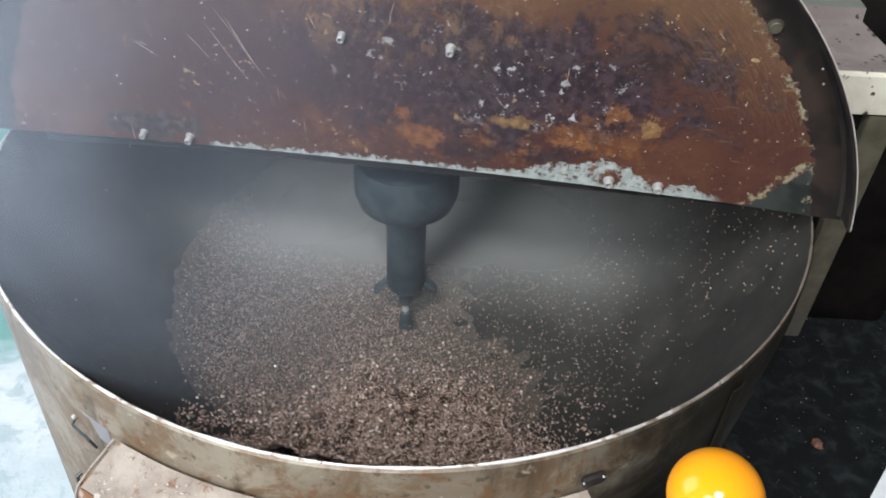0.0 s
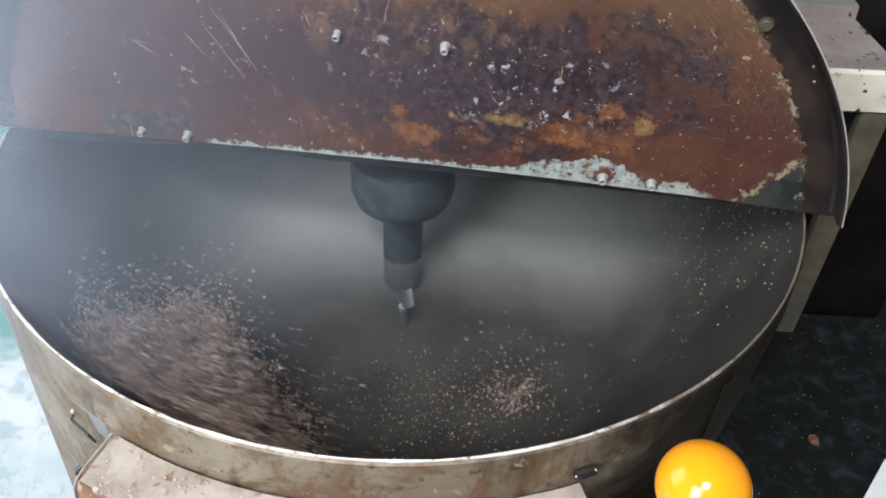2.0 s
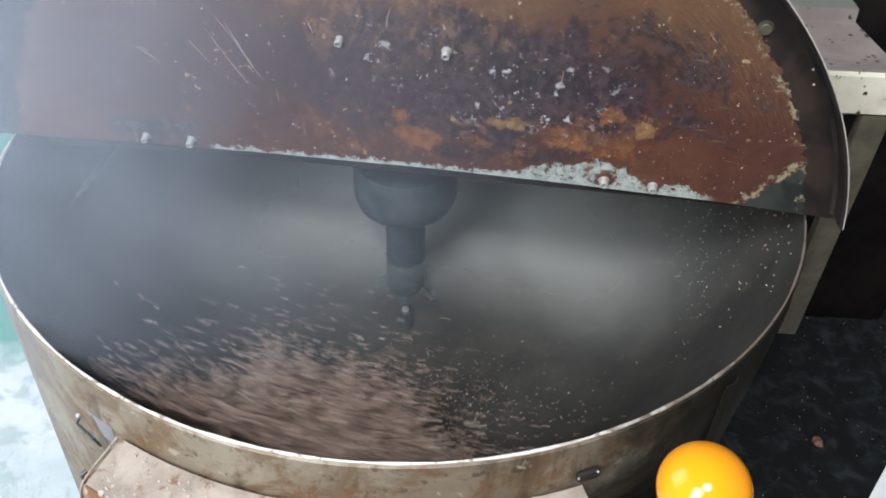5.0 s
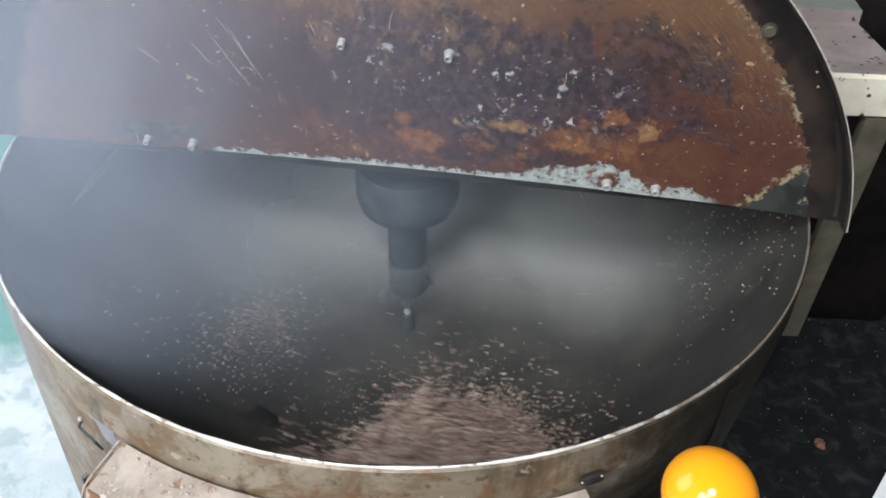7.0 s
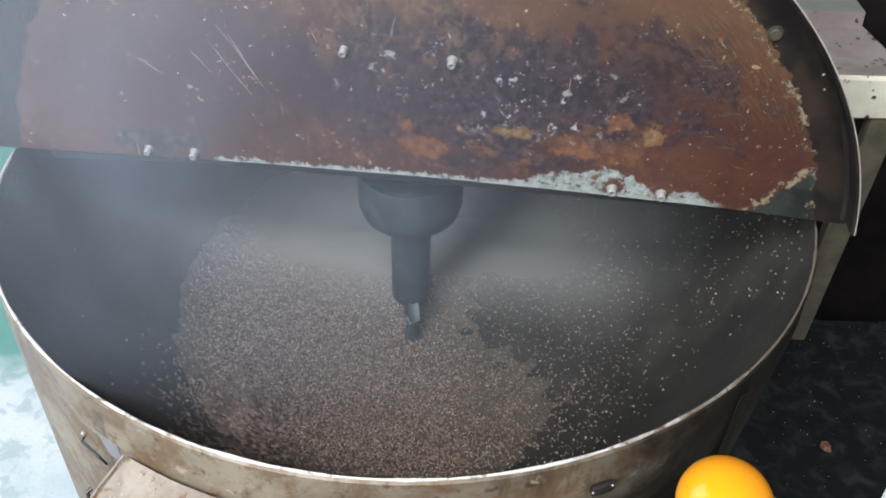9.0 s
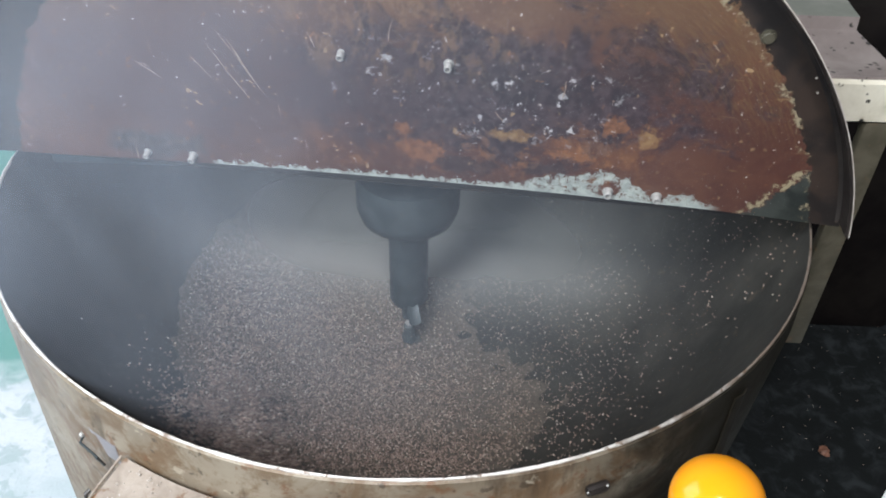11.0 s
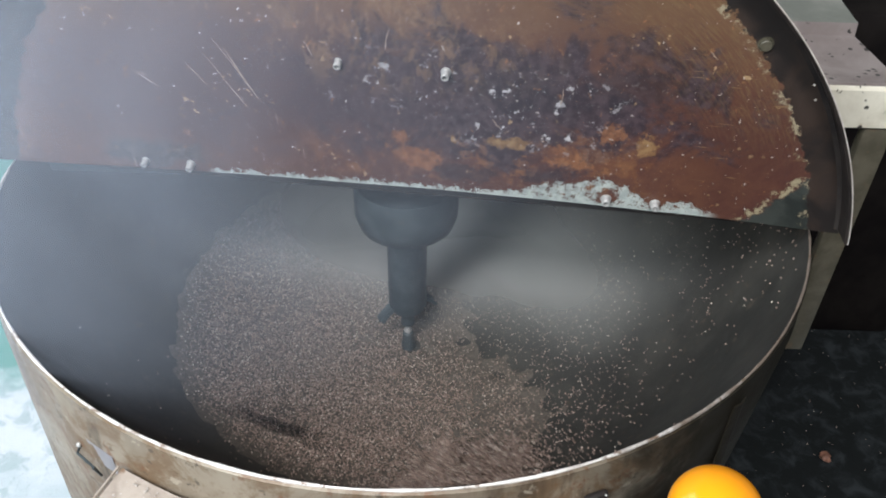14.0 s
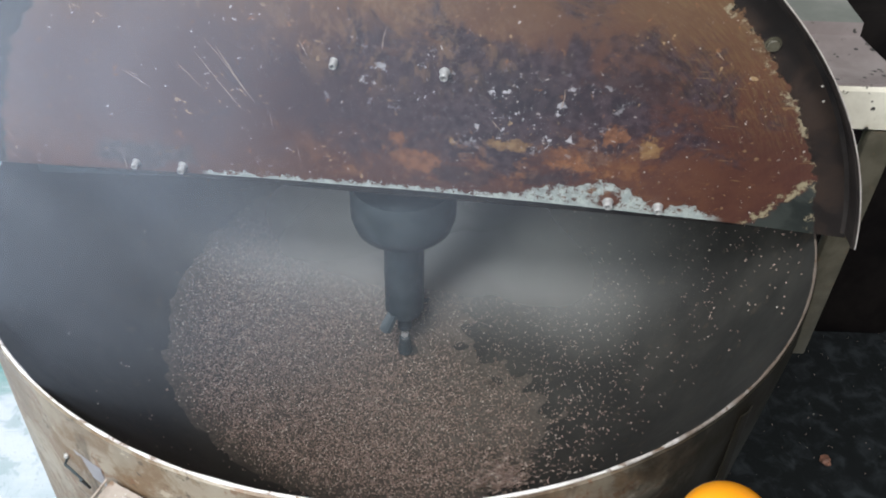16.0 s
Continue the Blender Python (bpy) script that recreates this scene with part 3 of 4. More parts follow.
bead = [((r + 0.0015 * noise.noise((r * 90, z * 90, 0))) * math.sin(radians(-29.4)), -r * math.cos(radians(-29.4)), z) for r, z in ((0.387, -0.045), (0.397, -0.0475), (0.410, -0.0518), (0.422, -0.0570), (0.4260, -0.063), (0.4280, -0.076), (0.4290, -0.106), (0.430, -0.18), (0.432, -0.30))]
on_chute("welded_edge", tube(bead, 0.0010), M_SHELF, "thin dull weld bead")
flake_rng = random.Random(5)
bm = bmesh.new()
for i in range(280):
    a = radians(flake_rng.uniform(-27.8, -12) if i < 180 else flake_rng.uniform(-12, 20))
    r = flake_rng.uniform(0.389, 0.4205) if flake_rng.random() < 0.45 else flake_rng.gauss(0.417, 0.003)
    r = min(r, 0.4220)
    z = -0.0460 - 0.0115 * (max(r - 0.386, 0) / 0.036) ** 1.25 + 0.0002
    size = flake_rng.uniform(0.0003, 0.0011) * (2.2 if flake_rng.random() < 0.04 else 1.0)
    ring = []
    for q in range(7):
        b, k = 2 * math.pi * q / 7, size * flake_rng.uniform(0.5, 1.2)
        ring.append(bm.verts.new(((r + k * math.cos(b)) * math.sin(a) + 1.5 * k * math.sin(b) * math.cos(a), -(r + k * math.cos(b)) * math.cos(a) + 1.5 * k * math.sin(b) * math.sin(a), z + 0.0006 + flake_rng.uniform(0, 0.0006))))
    bm.faces.new(ring)
bmesh.ops.recalc_face_normals(bm, faces=bm.faces)
bmesh.ops.solidify(bm, geom=bm.faces[:], thickness=0.0004)
tagged(on_chute("peeled_paint", bm, M_FLAKE, "curled flakes of pale paint", False), kind="stuff")


def on_drum(deg, z, r=0.385):
    a = radians(deg)
    return Vector((r * math.sin(a), -r * math.cos(a), z))


on_stove("wire_latch", tube([on_drum(-37.3, -0.064, 0.386), on_drum(-37.0, -0.066, 0.390), on_drum(-34.5, -0.066, 0.390), on_drum(-32.2, -0.064, 0.392), on_drum(-31.6, -0.050, 0.396), on_drum(-31.4, -0.044, 0.398)], 0.0011, 8), M_SHAFT, "bent wire latch")
bm = bmesh.new()
bmesh.ops.create_icosphere(bm, subdivisions=2, radius=0.0022, matrix=Matrix.Translation(on_drum(-37.3, -0.0615, 0.386)))
on_stove("latch_rivet", bm, M_BRIGHT)
on_stove("latch_plate", sheet([[on_drum(d, z, 0.3845) for z in (-0.044, -0.055, -0.066)] for d in (-37.2, -35, -33, -30.8)], 0.0012), M_LILAC, "small grey latch plate")
on_stove("hook_eye", tube([on_drum(-42.5, -0.165, 0.384), on_drum(-42.5, -0.168, 0.392), on_drum(-42.5, -0.178, 0.393), on_drum(-42.8, -0.182, 0.384)], 0.002, 8), M_DARK)
on_stove("clamp", box((0.018, 0.006, 0.009), (0, 0, 0), 0.003, Matrix.Translation(on_drum(22.5, -0.035, 0.386)) @ Matrix.Rotation(radians(22.5), 4, "Z")), M_DARK, "small greasy clamp")
for d, z in ((21.0, -0.030), (23.2, -0.029)):
    bm = bmesh.new()
    bmesh.ops.create_icosphere(bm, subdivisions=2, radius=0.0009, matrix=Matrix.Translation(on_drum(d, z, 0.390)))
    on_stove("clamp_screw", bm, M_BRIGHT)
seam = sheet([[on_drum(42, z, 0.3838), on_drum(43.2, z, 0.3856), on_drum(44.4, z, 0.3838)] for z in (-0.02, -0.12, -0.22, -0.35, -0.5, -0.69)], 0.001)
on_stove("seam", seam, M_DRUM)

# ---------------------------------------------------------------- lids
HINGE = Matrix(((0.99549, -0.00967, -0.09438, -0.00682), (-0.09487, -0.10146, -0.99031, -0.07153), (0.0, 0.99479, -0.10192, 0.012), (0, 0, 0, 1)))
LID_R, LID_D = 0.3985, 0.0718


def half_lid(cut, bow, drop):
    """A plate bounded by a straight hinge edge (slightly bowed) and an arc about (0, -cut)."""
    bm = bmesh.new()
    rows = []
    half = math.sqrt(LID_R ** 2 - cut ** 2)
    for i in range(81):
        u = half * math.sin(math.pi / 2 * (i / 40 - 1)) * 0.9995
        v0 = bow * (1 - (u / half) ** 2)
        v1 = math.sqrt(max(LID_R ** 2 - u * u, 0)) - cut
        v1 = max(v1, v0 + 0.0005)
        rows.append([(u * (1.06 if u < 0 else 1.0), v0 + (v1 - v0) * j / 14, 0.0016 * noise.noise((u * 9, v1 * j / 14 * 9, 2.0))) for j in range(15)])
    return sheet(rows, drop)


lid = empty("front_lid", "scorched rusty half lid swung open on its hinges", "lid", HINGE)
part("plate", half_lid(LID_D, 0.011, 0.0016), M_LID, lid, "rust-brown scorched plate with peeled paint")
arc0 = math.asin((LID_D + 0.006) / LID_R)
sk = sheet([[((LID_R + e) * math.cos(a) * (1.06 if math.cos(a) < 0 else 1.0), (LID_R + e) * math.sin(a) - LID_D, h) for e, h in ((-0.004, 0.001), (0.0, 0.003), (0.001, 0.012), (0.0015, 0.021), (0.003, 0.0225))]
            for a in [arc0 + (math.pi - 2 * arc0 + 0.03) * i / 100 for i in range(101)]], 0.0014)
part("skirt", sk, M_DARK, lid, "dark turned-up skirt")
# pale colour on this edge stands in for its highlight
edge = tube([((LID_R + 0.003) * math.cos(a) * (1.06 if math.cos(a) < 0 else 1.0), (LID_R + 0.003) * math.sin(a) - LID_D, 0.0225) for a in [arc0 + (math.pi - 2 * arc0 + 0.03) * i / 100 for i in range(101)]], 0.0006, 6)
part("skirt_edge", edge, M_FLAKE, lid, "edge of the skirt, its highlight painted pale")
for u, v, r, h, lean in ((-0.0441, 0.1379, 0.0036, 0.008, 6), (0.0432, 0.1355, 0.0038, 0.009, 4), (-0.2365, 0.0165, 0.0034, 0.008, 6), (-0.1928, 0.0172, 0.0038, 0.009, 8),
                         (0.187, 0.0172, 0.0044, 0.008, 2), (0.2299, 0.0165, 0.0042, 0.008, 3)):
    b = part("bolt", bolt_mesh(r * 0.88, h), M_BRIGHT, lid, "bright steel bolt end")
    b.matrix_basis = pose(u, v, 0.001, lean, 0, 0)
b = part("rim_bolt", bolt_mesh(0.0048, 0.004, False), M_POST, lid, "rusty bolt head")
b.matrix_basis = pose(0.2802, 0.1795, 0.001)
for u, v in ((0.318, 0.163), (0.325, 0.148), (0.33, 0.135)):
    bm = bmesh.new()
    bmesh.ops.create_icosphere(bm, subdivisions=1, radius=0.0012)
    b = part("spot_weld", bm, M_FLAKE, lid)
    b.matrix_basis = pose(u, v, 0.0015)

SCRATCHES = ((-0.1569, 0.1374, -0.1284, 0.0856), (-0.1468, 0.1515, -0.1138, 0.0918), (-0.1389, 0.1443, -0.1201, 0.1022), (-0.2238, 0.1159, -0.2023, 0.0997), (-0.1741, 0.1269, -0.1584, 0.1045), (0.2429, 0.1705, 0.2496, 0.1641), (-0.0008, 0.1718, -0.0056, 0.1520), (-0.0703, 0.1552, -0.0648, 0.1419), (-0.2203, 0.1141, -0.2104, 0.1108), (-0.1312, 0.1288, -0.1229, 0.1057), (0.1379, 0.1278, 0.1358, 0.1105), (0.0825, 0.0932, 0.0938, 0.0798))
for u0, v0, u1, v1 in SCRATCHES:
    a, b = Vector((u0, v0, 0.0017)), Vector((u1, v1, 0.0017))
    side = (b - a).cross(Vector((0, 0, 1))).normalized()
    bm = bmesh.new()
    up, down = [], []
    for q in range(7):
        f = q / 6
        mid = a.lerp(b, f) + side * 0.0012 * noise.noise((u0 * 50, f * 3, v0 * 50))
        mid.z += 0.0016 * noise.noise((mid.x * 9, mid.y * 9, 2.0))
        w = 0.0006 * math.sin(math.pi * (0.1 + 0.8 * f)) * (0.7 + 0.5 * noise.noise((f * 9, u0 * 70, 0)))
        up.append(bm.verts.new(mid + side * w))
        down.append(bm.verts.new(mid - side * w))
    for q in range(6):
        bm.faces.new((up[q], up[q + 1], down[q + 1], down[q]))
    part("scratch", bm, M_SCRATCH, lid)

REAR = Matrix.Translation((-0.0068, -0.066, 0.010)) @ pose(0, 0, 0, 0, 0, -5.44)
# assumed part, hidden behind the open lid; keeps light off the bowl's back
rear = empty("rear_lid", "dark fixed half lid over the back of the bowl", "lid", REAR)
rb = []
for i in range(61):
    u = math.sin(math.pi / 2 * (i / 30 - 1)) * 0.389
    v1 = 0.068 + math.sqrt(max(0.392 ** 2 - u * u, 0))
    rb.append([(u, v1 * j / 8, 0.0) for j in range(9)])
part("plate", sheet(rb, 0.0016), M_DARK, rear)
part("skirt", sheet([[(0.392 * math.cos(a), 0.068 + 0.392 * math.sin(a), h) for h in (0.0, -0.012, -0.026)] for a in [math.pi * i / 60 for i in range(61)]], 0.0014), M_DARK, rear)
for u in (-0.215, 0.208):
    part("hinge_knuckle", tube([(u - 0.035, 0.012, 0.004), (u + 0.035, 0.012, 0.004)], 0.003, 12), M_DARK, rear)

# ---------------------------------------------------------------- drive column and stirrer
column = empty("drive_column", "dark steel drive column hanging over the bowl's centre", "machine part", pose(-0.004, 0, 0))
part("crossbeam", box((0.74, 0.05, 0.03), (0.004, 0.03, -0.012), 0.003), M_SHAFT, column)
part("bearing_housing", lathe([(0.0001, -0.02), (0.052, -0.02), (0.054, -0.03), (0.054, -0.058), (0.050, -0.071), (0.038, -0.080), (0.022, -0.083)], 48), M_SHAFT, column)
part("bearing_tube", lathe([(0.0215, -0.078), (0.0215, -0.190), (0.019, -0.196), (0.0001, -0.196)], 36), M_SHAFT, column)

stirrer = empty("stirrer", "dark steel stirrer with a two-sided claw and bright nut", "stirrer", pose(-0.004, 0, 0))
part("spindle", lathe([(0.0001, -0.19), (0.008, -0.19), (0.008, -0.222), (0.0001, -0.222)], 24), M_SHAFT, stirrer)
part("nut", lathe([(0.0001, -0.220), (0.0026, -0.220), (0.0032, -0.222), (0.0032, -0.230), (0.0045, -0.233), (0.0045, -0.236), (0.0001, -0.238)], 6), M_BRIGHT, stirrer, "bright hexagon nut", smooth=False)
part("hub", lathe([(0.0001, -0.234), (0.006, -0.238), (0.007, -0.250), (0.009, -0.261), (0.0001, -0.259)], 36), M_SHAFT, stirrer)
claw_rows = [[(-0.007 + 0.0014 * k, -0.012 - 0.021 * t, -0.188 - 0.016 * t ** 1.8 - 0.003 * (k == 5)) for k in (0, 5, 10)] for t in (0, 0.2, 0.4, 0.6, 0.8, 1.0)]
for turned in (90, -90):
    claw = part("claw", sheet(claw_rows, 0.004), M_SHAFT, stirrer)
    claw.matrix_basis = pose(0, 0, 0, 0, 0, turned)


# ---------------------------------------------------------------- seeds
rng = np.random.default_rng(7)
SEED_V = np.array([(1, 0, 0), (0, 1, 0), (-1, 0, 0), (0, -1, 0), (0, 0, 1), (0, 0, -1)], float)
SEED_F = np.array([(0, 1, 4), (1, 2, 4), (2, 3, 4), (3, 0, 4), (1, 0, 5), (2, 1, 5), (3, 2, 5), (0, 3, 5)])


def seeds_mesh(name, places, radius=0.00108):
    """One mesh of many small grains, each turned and sized by chance."""
    k = len(places)
    q = rng.normal(size=(k, 4))
    q /= np.linalg.norm(q, axis=1, keepdims=True)
    w, x, y, z = q.T
    rot = np.stack([np.stack([1 - 2 * (y * y + z * z), 2 * (x * y - z * w), 2 * (x * z + y * w)], -1),
                    np.stack([2 * (x * y + z * w), 1 - 2 * (x * x + z * z), 2 * (y * z - x * w)], -1),
                    np.stack([2 * (x * z - y * w), 2 * (y * z + x * w), 1 - 2 * (x * x + y * y)], -1)], 1)
    size = radius * rng.uniform(0.75, 1.25, (k, 1)) * np.array([[1.25, 0.95, 0.8]])
    v = np.einsum("kij,kvj->kvi", rot, SEED_V[None] * size[:, None, :]) + places[:, None, :]
    f = SEED_F[None] + 6 * np.arange(k)[:, None, None]
    me = bpy.data.meshes.new(name)
    me.from_pydata(v.reshape(-1, 3).tolist(), [], f.reshape(-1, 3).tolist())
    me.materials.append(M_SEED)
    me.shade_smooth()
    return me


def bowl_heights(r):
    return -0.262 + 0.262 * (np.minimum(r, 0.3782) / 0.3782) ** 4.2


def bed_depth(r, a):
    """Depth of the settled layer; a is the angle from the front, positive towards +x."""
    side = (r * np.sin(a) - 0.03) * 0.87 + (-r * np.cos(a) - 0.056) * 0.49
    side = side + 0.016 * np.sin(37 * r * np.cos(a) + 2) + 0.010 * np.sin(83 * r * np.sin(a) + 1) + 0.006 * np.sin(171 * r * np.cos(a - 0.5))
    return 0.012 * np.clip((0.300 + 0.038 * np.clip(-np.cos(a - 1.0), -0.6, 1) * np.clip(np.sin(a), 0, 1) - 0.022 * np.clip(np.cos(a + 0.9), 0, 1) - 0.032 * np.clip(np.cos(a - 0.5), 0, 1) - r) / 0.06, 0, 1) * np.clip((r - 0.004) / 0.01, 0, 1) * np.clip(0.5 - side / 0.28, 0.12, 1) ** 1.3


# settled layer
bm = bmesh.new()
grid_rows = []
for i in range(193):
    a = 2 * math.pi * i / 192
    row = []
    for j in range(64):
        r = 0.009 + 0.346 * j / 63
        d = float(bed_depth(np.array(r), np.array(a))) - 0.0042
        d += 0.0035 * noise.noise((r * 60 * math.sin(a), r * 60 * math.cos(a), 4.0)) * min(max((d + 0.004) / 0.006, 0), 1)
        row.append((r * math.sin(a), -r * math.cos(a), bowl_z(r) + d))
    grid_rows.append(row)
verts = [[bm.verts.new(p) for p in row] for row in grid_rows[:-1]]
for i in range(192):
    p, q = verts[i], verts[(i + 1) % 192]
    for j in range(63):
        bm.faces.new((p[j], q[j], q[j + 1], p[j + 1]))
bmesh.ops.delete(bm, geom=[v for v in bm.verts if not v.link_faces], context="VERTS")
bmesh.ops.recalc_face_normals(bm, faces=bm.faces)
bed = tagged(part("seed_layer", widen_west(bm), M_BED), "thin layer of brown toasted seeds in the bowl", "seeds", kind="stuff")
k = 110000
r, a = 0.345 * np.sqrt(rng.uniform(0.0012, 1, k)), rng.uniform(-np.pi, np.pi, k)
depth = bed_depth(r, a)
keep = rng.uniform(0, 1, k) < np.clip((depth - 0.0030) / 0.0080, (0.16 - 0.08 * np.sin(a)) * np.clip((0.28 + 0.02 * np.sin(a) - r) / 0.08, 0.015, 1), 1)
r, a, depth = r[keep], a[keep], depth[keep]
bumps = np.array([0.0035 * noise.noise((p * 60 * math.sin(q), p * 60 * math.cos(q), 4.0)) for p, q in zip(r.tolist(), a.tolist())])
places = np.stack([r * np.sin(a), -r * np.cos(a), bowl_heights(r) + np.maximum(depth - 0.0042 + bumps * np.clip(depth / 0.006, 0, 1), 0) + 0.001 + rng.uniform(0, 0.001, len(r))], -1)
grains = new("loose_seeds", seeds_mesh("loose_seeds", places, 0.00098))
tagged(grains, "loose brown toasted seeds", kind="stuff")
grains.parent = bed
# grains that stay put: stuck to the wall on the east side and strewn near the stirrer's foot
k = 260
r, a = 0.372 - 0.075 * rng.uniform(0, 1, k) ** 1.5, np.clip(rng.normal(1.62, 0.22, k), 0.8, 2.1)
x, y = np.append(r * np.sin(a), rng.normal(0.045, 0.065, 620)), np.append(-r * np.cos(a), rng.normal(-0.125, 0.042, 620))
stuck = new("clinging_seeds", seeds_mesh("clinging_seeds", np.stack([x, y, bowl_heights(np.hypot(x, y)) + 0.001], -1), 0.0009))
tagged(stuck, "sparse toasted seeds clinging to the bowl", "seeds", kind="stuff")


def heap_depth(r, a):
    """The heap that the scraper drives round: a crescent against the wall."""
    lead = np.exp(-np.abs(a / np.where(a > 0, 0.95, 0.52)) ** 3)
    ridge = np.clip((r - 0.02) / 0.14, 0, 1) * np.clip((0.305 - r) / 0.12, 0, 1) ** 1.1
    return 0.116 * lead * ridge


def heap_relief(r, a):
    """Ridges and clods thrown up on the heap, longer across than along its way."""
    clod = 0.8 * noise.noise((r * 30, a * 11, 7.0)) + 0.9 * noise.noise((r * 55, a * 27, 3.0))
    return 0.012 * noise.noise((r * 14, a * 4, 1.0)) + 0.018 * (clod - abs(clod) * 0.35)


heap = empty("seed_heap", "moving heap of brown toasted seeds driven round the bowl", "seeds", pose(0, 0, 0), kind="stuff")
bm = bmesh.new()
verts = []
for i in range(161):
    a = -1.1 + 2.7 * i / 160
    row = []
    for j in range(67):
        r = 0.04 + 0.268 * j / 66
        d = float(heap_depth(np.array(r), np.array(a)))
        d += heap_relief(r, a) * min(d / 0.03, 1) - 0.004
        row.append(bm.verts.new((r * math.sin(a), -r * math.cos(a), bowl_z(r) + d)))
    verts.append(row)
for i, (p, q) in enumerate(zip(verts, verts[1:])):
    for j in range(66):
        if heap_depth(np.array(0.04 + 0.268 * (j + 0.5) / 66), np.array(-1.1 + 2.7 * (i + 0.5) / 160)) > 0.011:
            bm.faces.new((p[j], q[j], q[j + 1], p[j + 1]))
bmesh.ops.delete(bm, geom=[v for v in bm.verts if not v.link_faces], context="VERTS")
bmesh.ops.recalc_face_normals(bm, faces=bm.faces)
part("packed_core", bm, M_CORE, heap)
k = 90000
r, a = np.sqrt(rng.uniform(0.03 ** 2, 0.305 ** 2, k)), rng.uniform(-1.1, 1.6, k)
depth = heap_depth(r, a)
keep = (rng.uniform(0, 1, k) < np.clip(depth / 0.022, 0, 1)) & (depth > 0.002)
r, a, depth = r[keep], a[keep], depth[keep]
bumps = np.array([heap_relief(p, q) for p, q in zip(r.tolist(), a.tolist())])
toss = np.where(rng.uniform(0, 1, len(r)) < 0.14, rng.exponential(0.016, len(r)), 0)
places = np.stack([r * np.sin(a), -r * np.cos(a), bowl_heights(r) + np.maximum(depth + bumps * np.minimum(depth / 0.03, 1) - 0.003, 0.011 * (depth < 0.006)) + rng.uniform(0, 0.0015, len(r)) + toss], -1)
# clods of seeds flung clear of the heap, long across its way
clods = []
for i in range(420):
    cr, ca = rng.uniform(0.07, 0.285), rng.normal(0.12, 0.46)
    rise = float(heap_depth(np.array(cr), np.array(ca)))
    if rise < 0.02:
        continue
    size = rng.uniform(0.55, 1.25)
    grain = rng.normal(size=(int(46 * size), 3)) * np.array([0.0026, 0.0095, 0.0024]) * size
    dip = rng.normal(0.6, 0.35)
    across, along = grain[:, 0], grain[:, 1] * math.cos(dip) - grain[:, 2] * math.sin(dip)
    lifted = grain[:, 1] * math.sin(dip) + grain[:, 2] * math.cos(dip)
    gr, ga = cr + along, ca + across / cr
    clods.append(np.stack([gr * np.sin(ga), -gr * np.cos(ga), bowl_z(cr) + rise + heap_relief(cr, ca) + rng.uniform(0.002, 0.016) + lifted], -1))
places = np.concatenate([places] + clods)
flying = new("tumbling_seeds", seeds_mesh("tumbling_seeds", places, 0.00132))
tagged(flying, "tumbling seeds on the heap", kind="stuff")
flying.parent = heap
heap_behind = copy_thing(heap, pose(0, 0, 0, 0, 0, 180))

# ---------------------------------------------------------------- lever with the orange ball
lever = empty("control_lever", "control lever with a glossy orange plastic ball", "lever", pose(0.186, -0.437, FLOOR_Z))
bm = bmesh.new()
bmesh.ops.create_uvsphere(bm, u_segments=48, v_segments=28, radius=0.0250, matrix=Matrix.Translation((0, 0, 0.073 - FLOOR_Z)))
part("ball", bm, M_BALL, lever, "glossy orange plastic ball")
part("rod", tube([(0, 0, 0.02), (0, 0, 0.4), (0, 0, 0.05 - FLOOR_Z)], 0.006, 14), M_SHAFT, lever)
part("foot", lathe([(0.0001, 0.03), (0.02, 0.03), (0.03, 0.02), (0.032, 0.0), (0.0001, 0.0)], 24), M_DARK, lever)

# ---------------------------------------------------------------- machine housing beside the drum
housing = empty("machine_housing", "grey and cream enamelled drive housing of the stove", "machine", pose(0.60, 0.2, FLOOR_Z))
part("top_cover", sheet([[(x, y - 0.2, z - FLOOR_Z) for y, z in ((0.60, 0.17), (0.30, 0.135), (0.14, 0.118), (0.10, 0.116))] for x in (-0.3, -0.2, -0.157)], 0.003), M_GREY, housing)
part("slope_cover", sheet([[(x0 + (x1 - x0) * t - 0.6, y - 0.2, z - FLOOR_Z) for x0, x1, y, z in ((0.30, 0.443, 0.10, 0.116), (0.30, 0.443, 0.098, 0.103), (0.30, 0.46, 0.05, 0.093), (0.30, 0.475, 0.005, 0.099))] for t in (0, 0.5, 1)], 0.003), M_PINK, housing)
part("front_lip", sheet([[(x - 0.6, y - 0.2, z - FLOOR_Z) for y, z in ((0.004, 0.0965), (-0.001, 0.094), (-0.002, 0.056), (0.002, 0.053), (0.03, 0.053))] for x in (0.33, 0.4, 0.47)], 0.003), M_WHITE, housing)
part("side_bracket", box((0.028, 0.012, 0.300), (0.448 - 0.6, 0.006 - 0.2, -0.097 - FLOOR_Z), 0.002), M_POST, housing, "greasy olive-grey steel bracket")
part("bracket_flange", box((0.007, 0.05, 0.300), (0.4655 - 0.6, 0.037 - 0.2, -0.097 - FLOOR_Z), 0.002), M_POST, housing)
part("side_panel", sheet([[(x - 0.6, 0.032 - 0.2, z - FLOOR_Z) for z in (0.052, 0.0, -0.06, -0.13)] for x in (0.40, 0.42, 0.433)], 0.002), M_LILAC, housing, "lilac-grey side panel")
# even near-black tone, far darker than the other housing parts
part("base", box((0.5, 0.4, 0.66), (0.07, 0.50, 0.33), 0.01), M_NEAR_BLACK, housing)
part("base_panel", box((0.02, 0.34, 0.50), (-0.19, 0.48, 0.30), 0.004), M_NEAR_BLACK, housing)

# ---------------------------------------------------------------- floor clutter
bm = bmesh.new()
bmesh.ops.create_icosphere(bm, subdivisions=3, radius=0.0092)
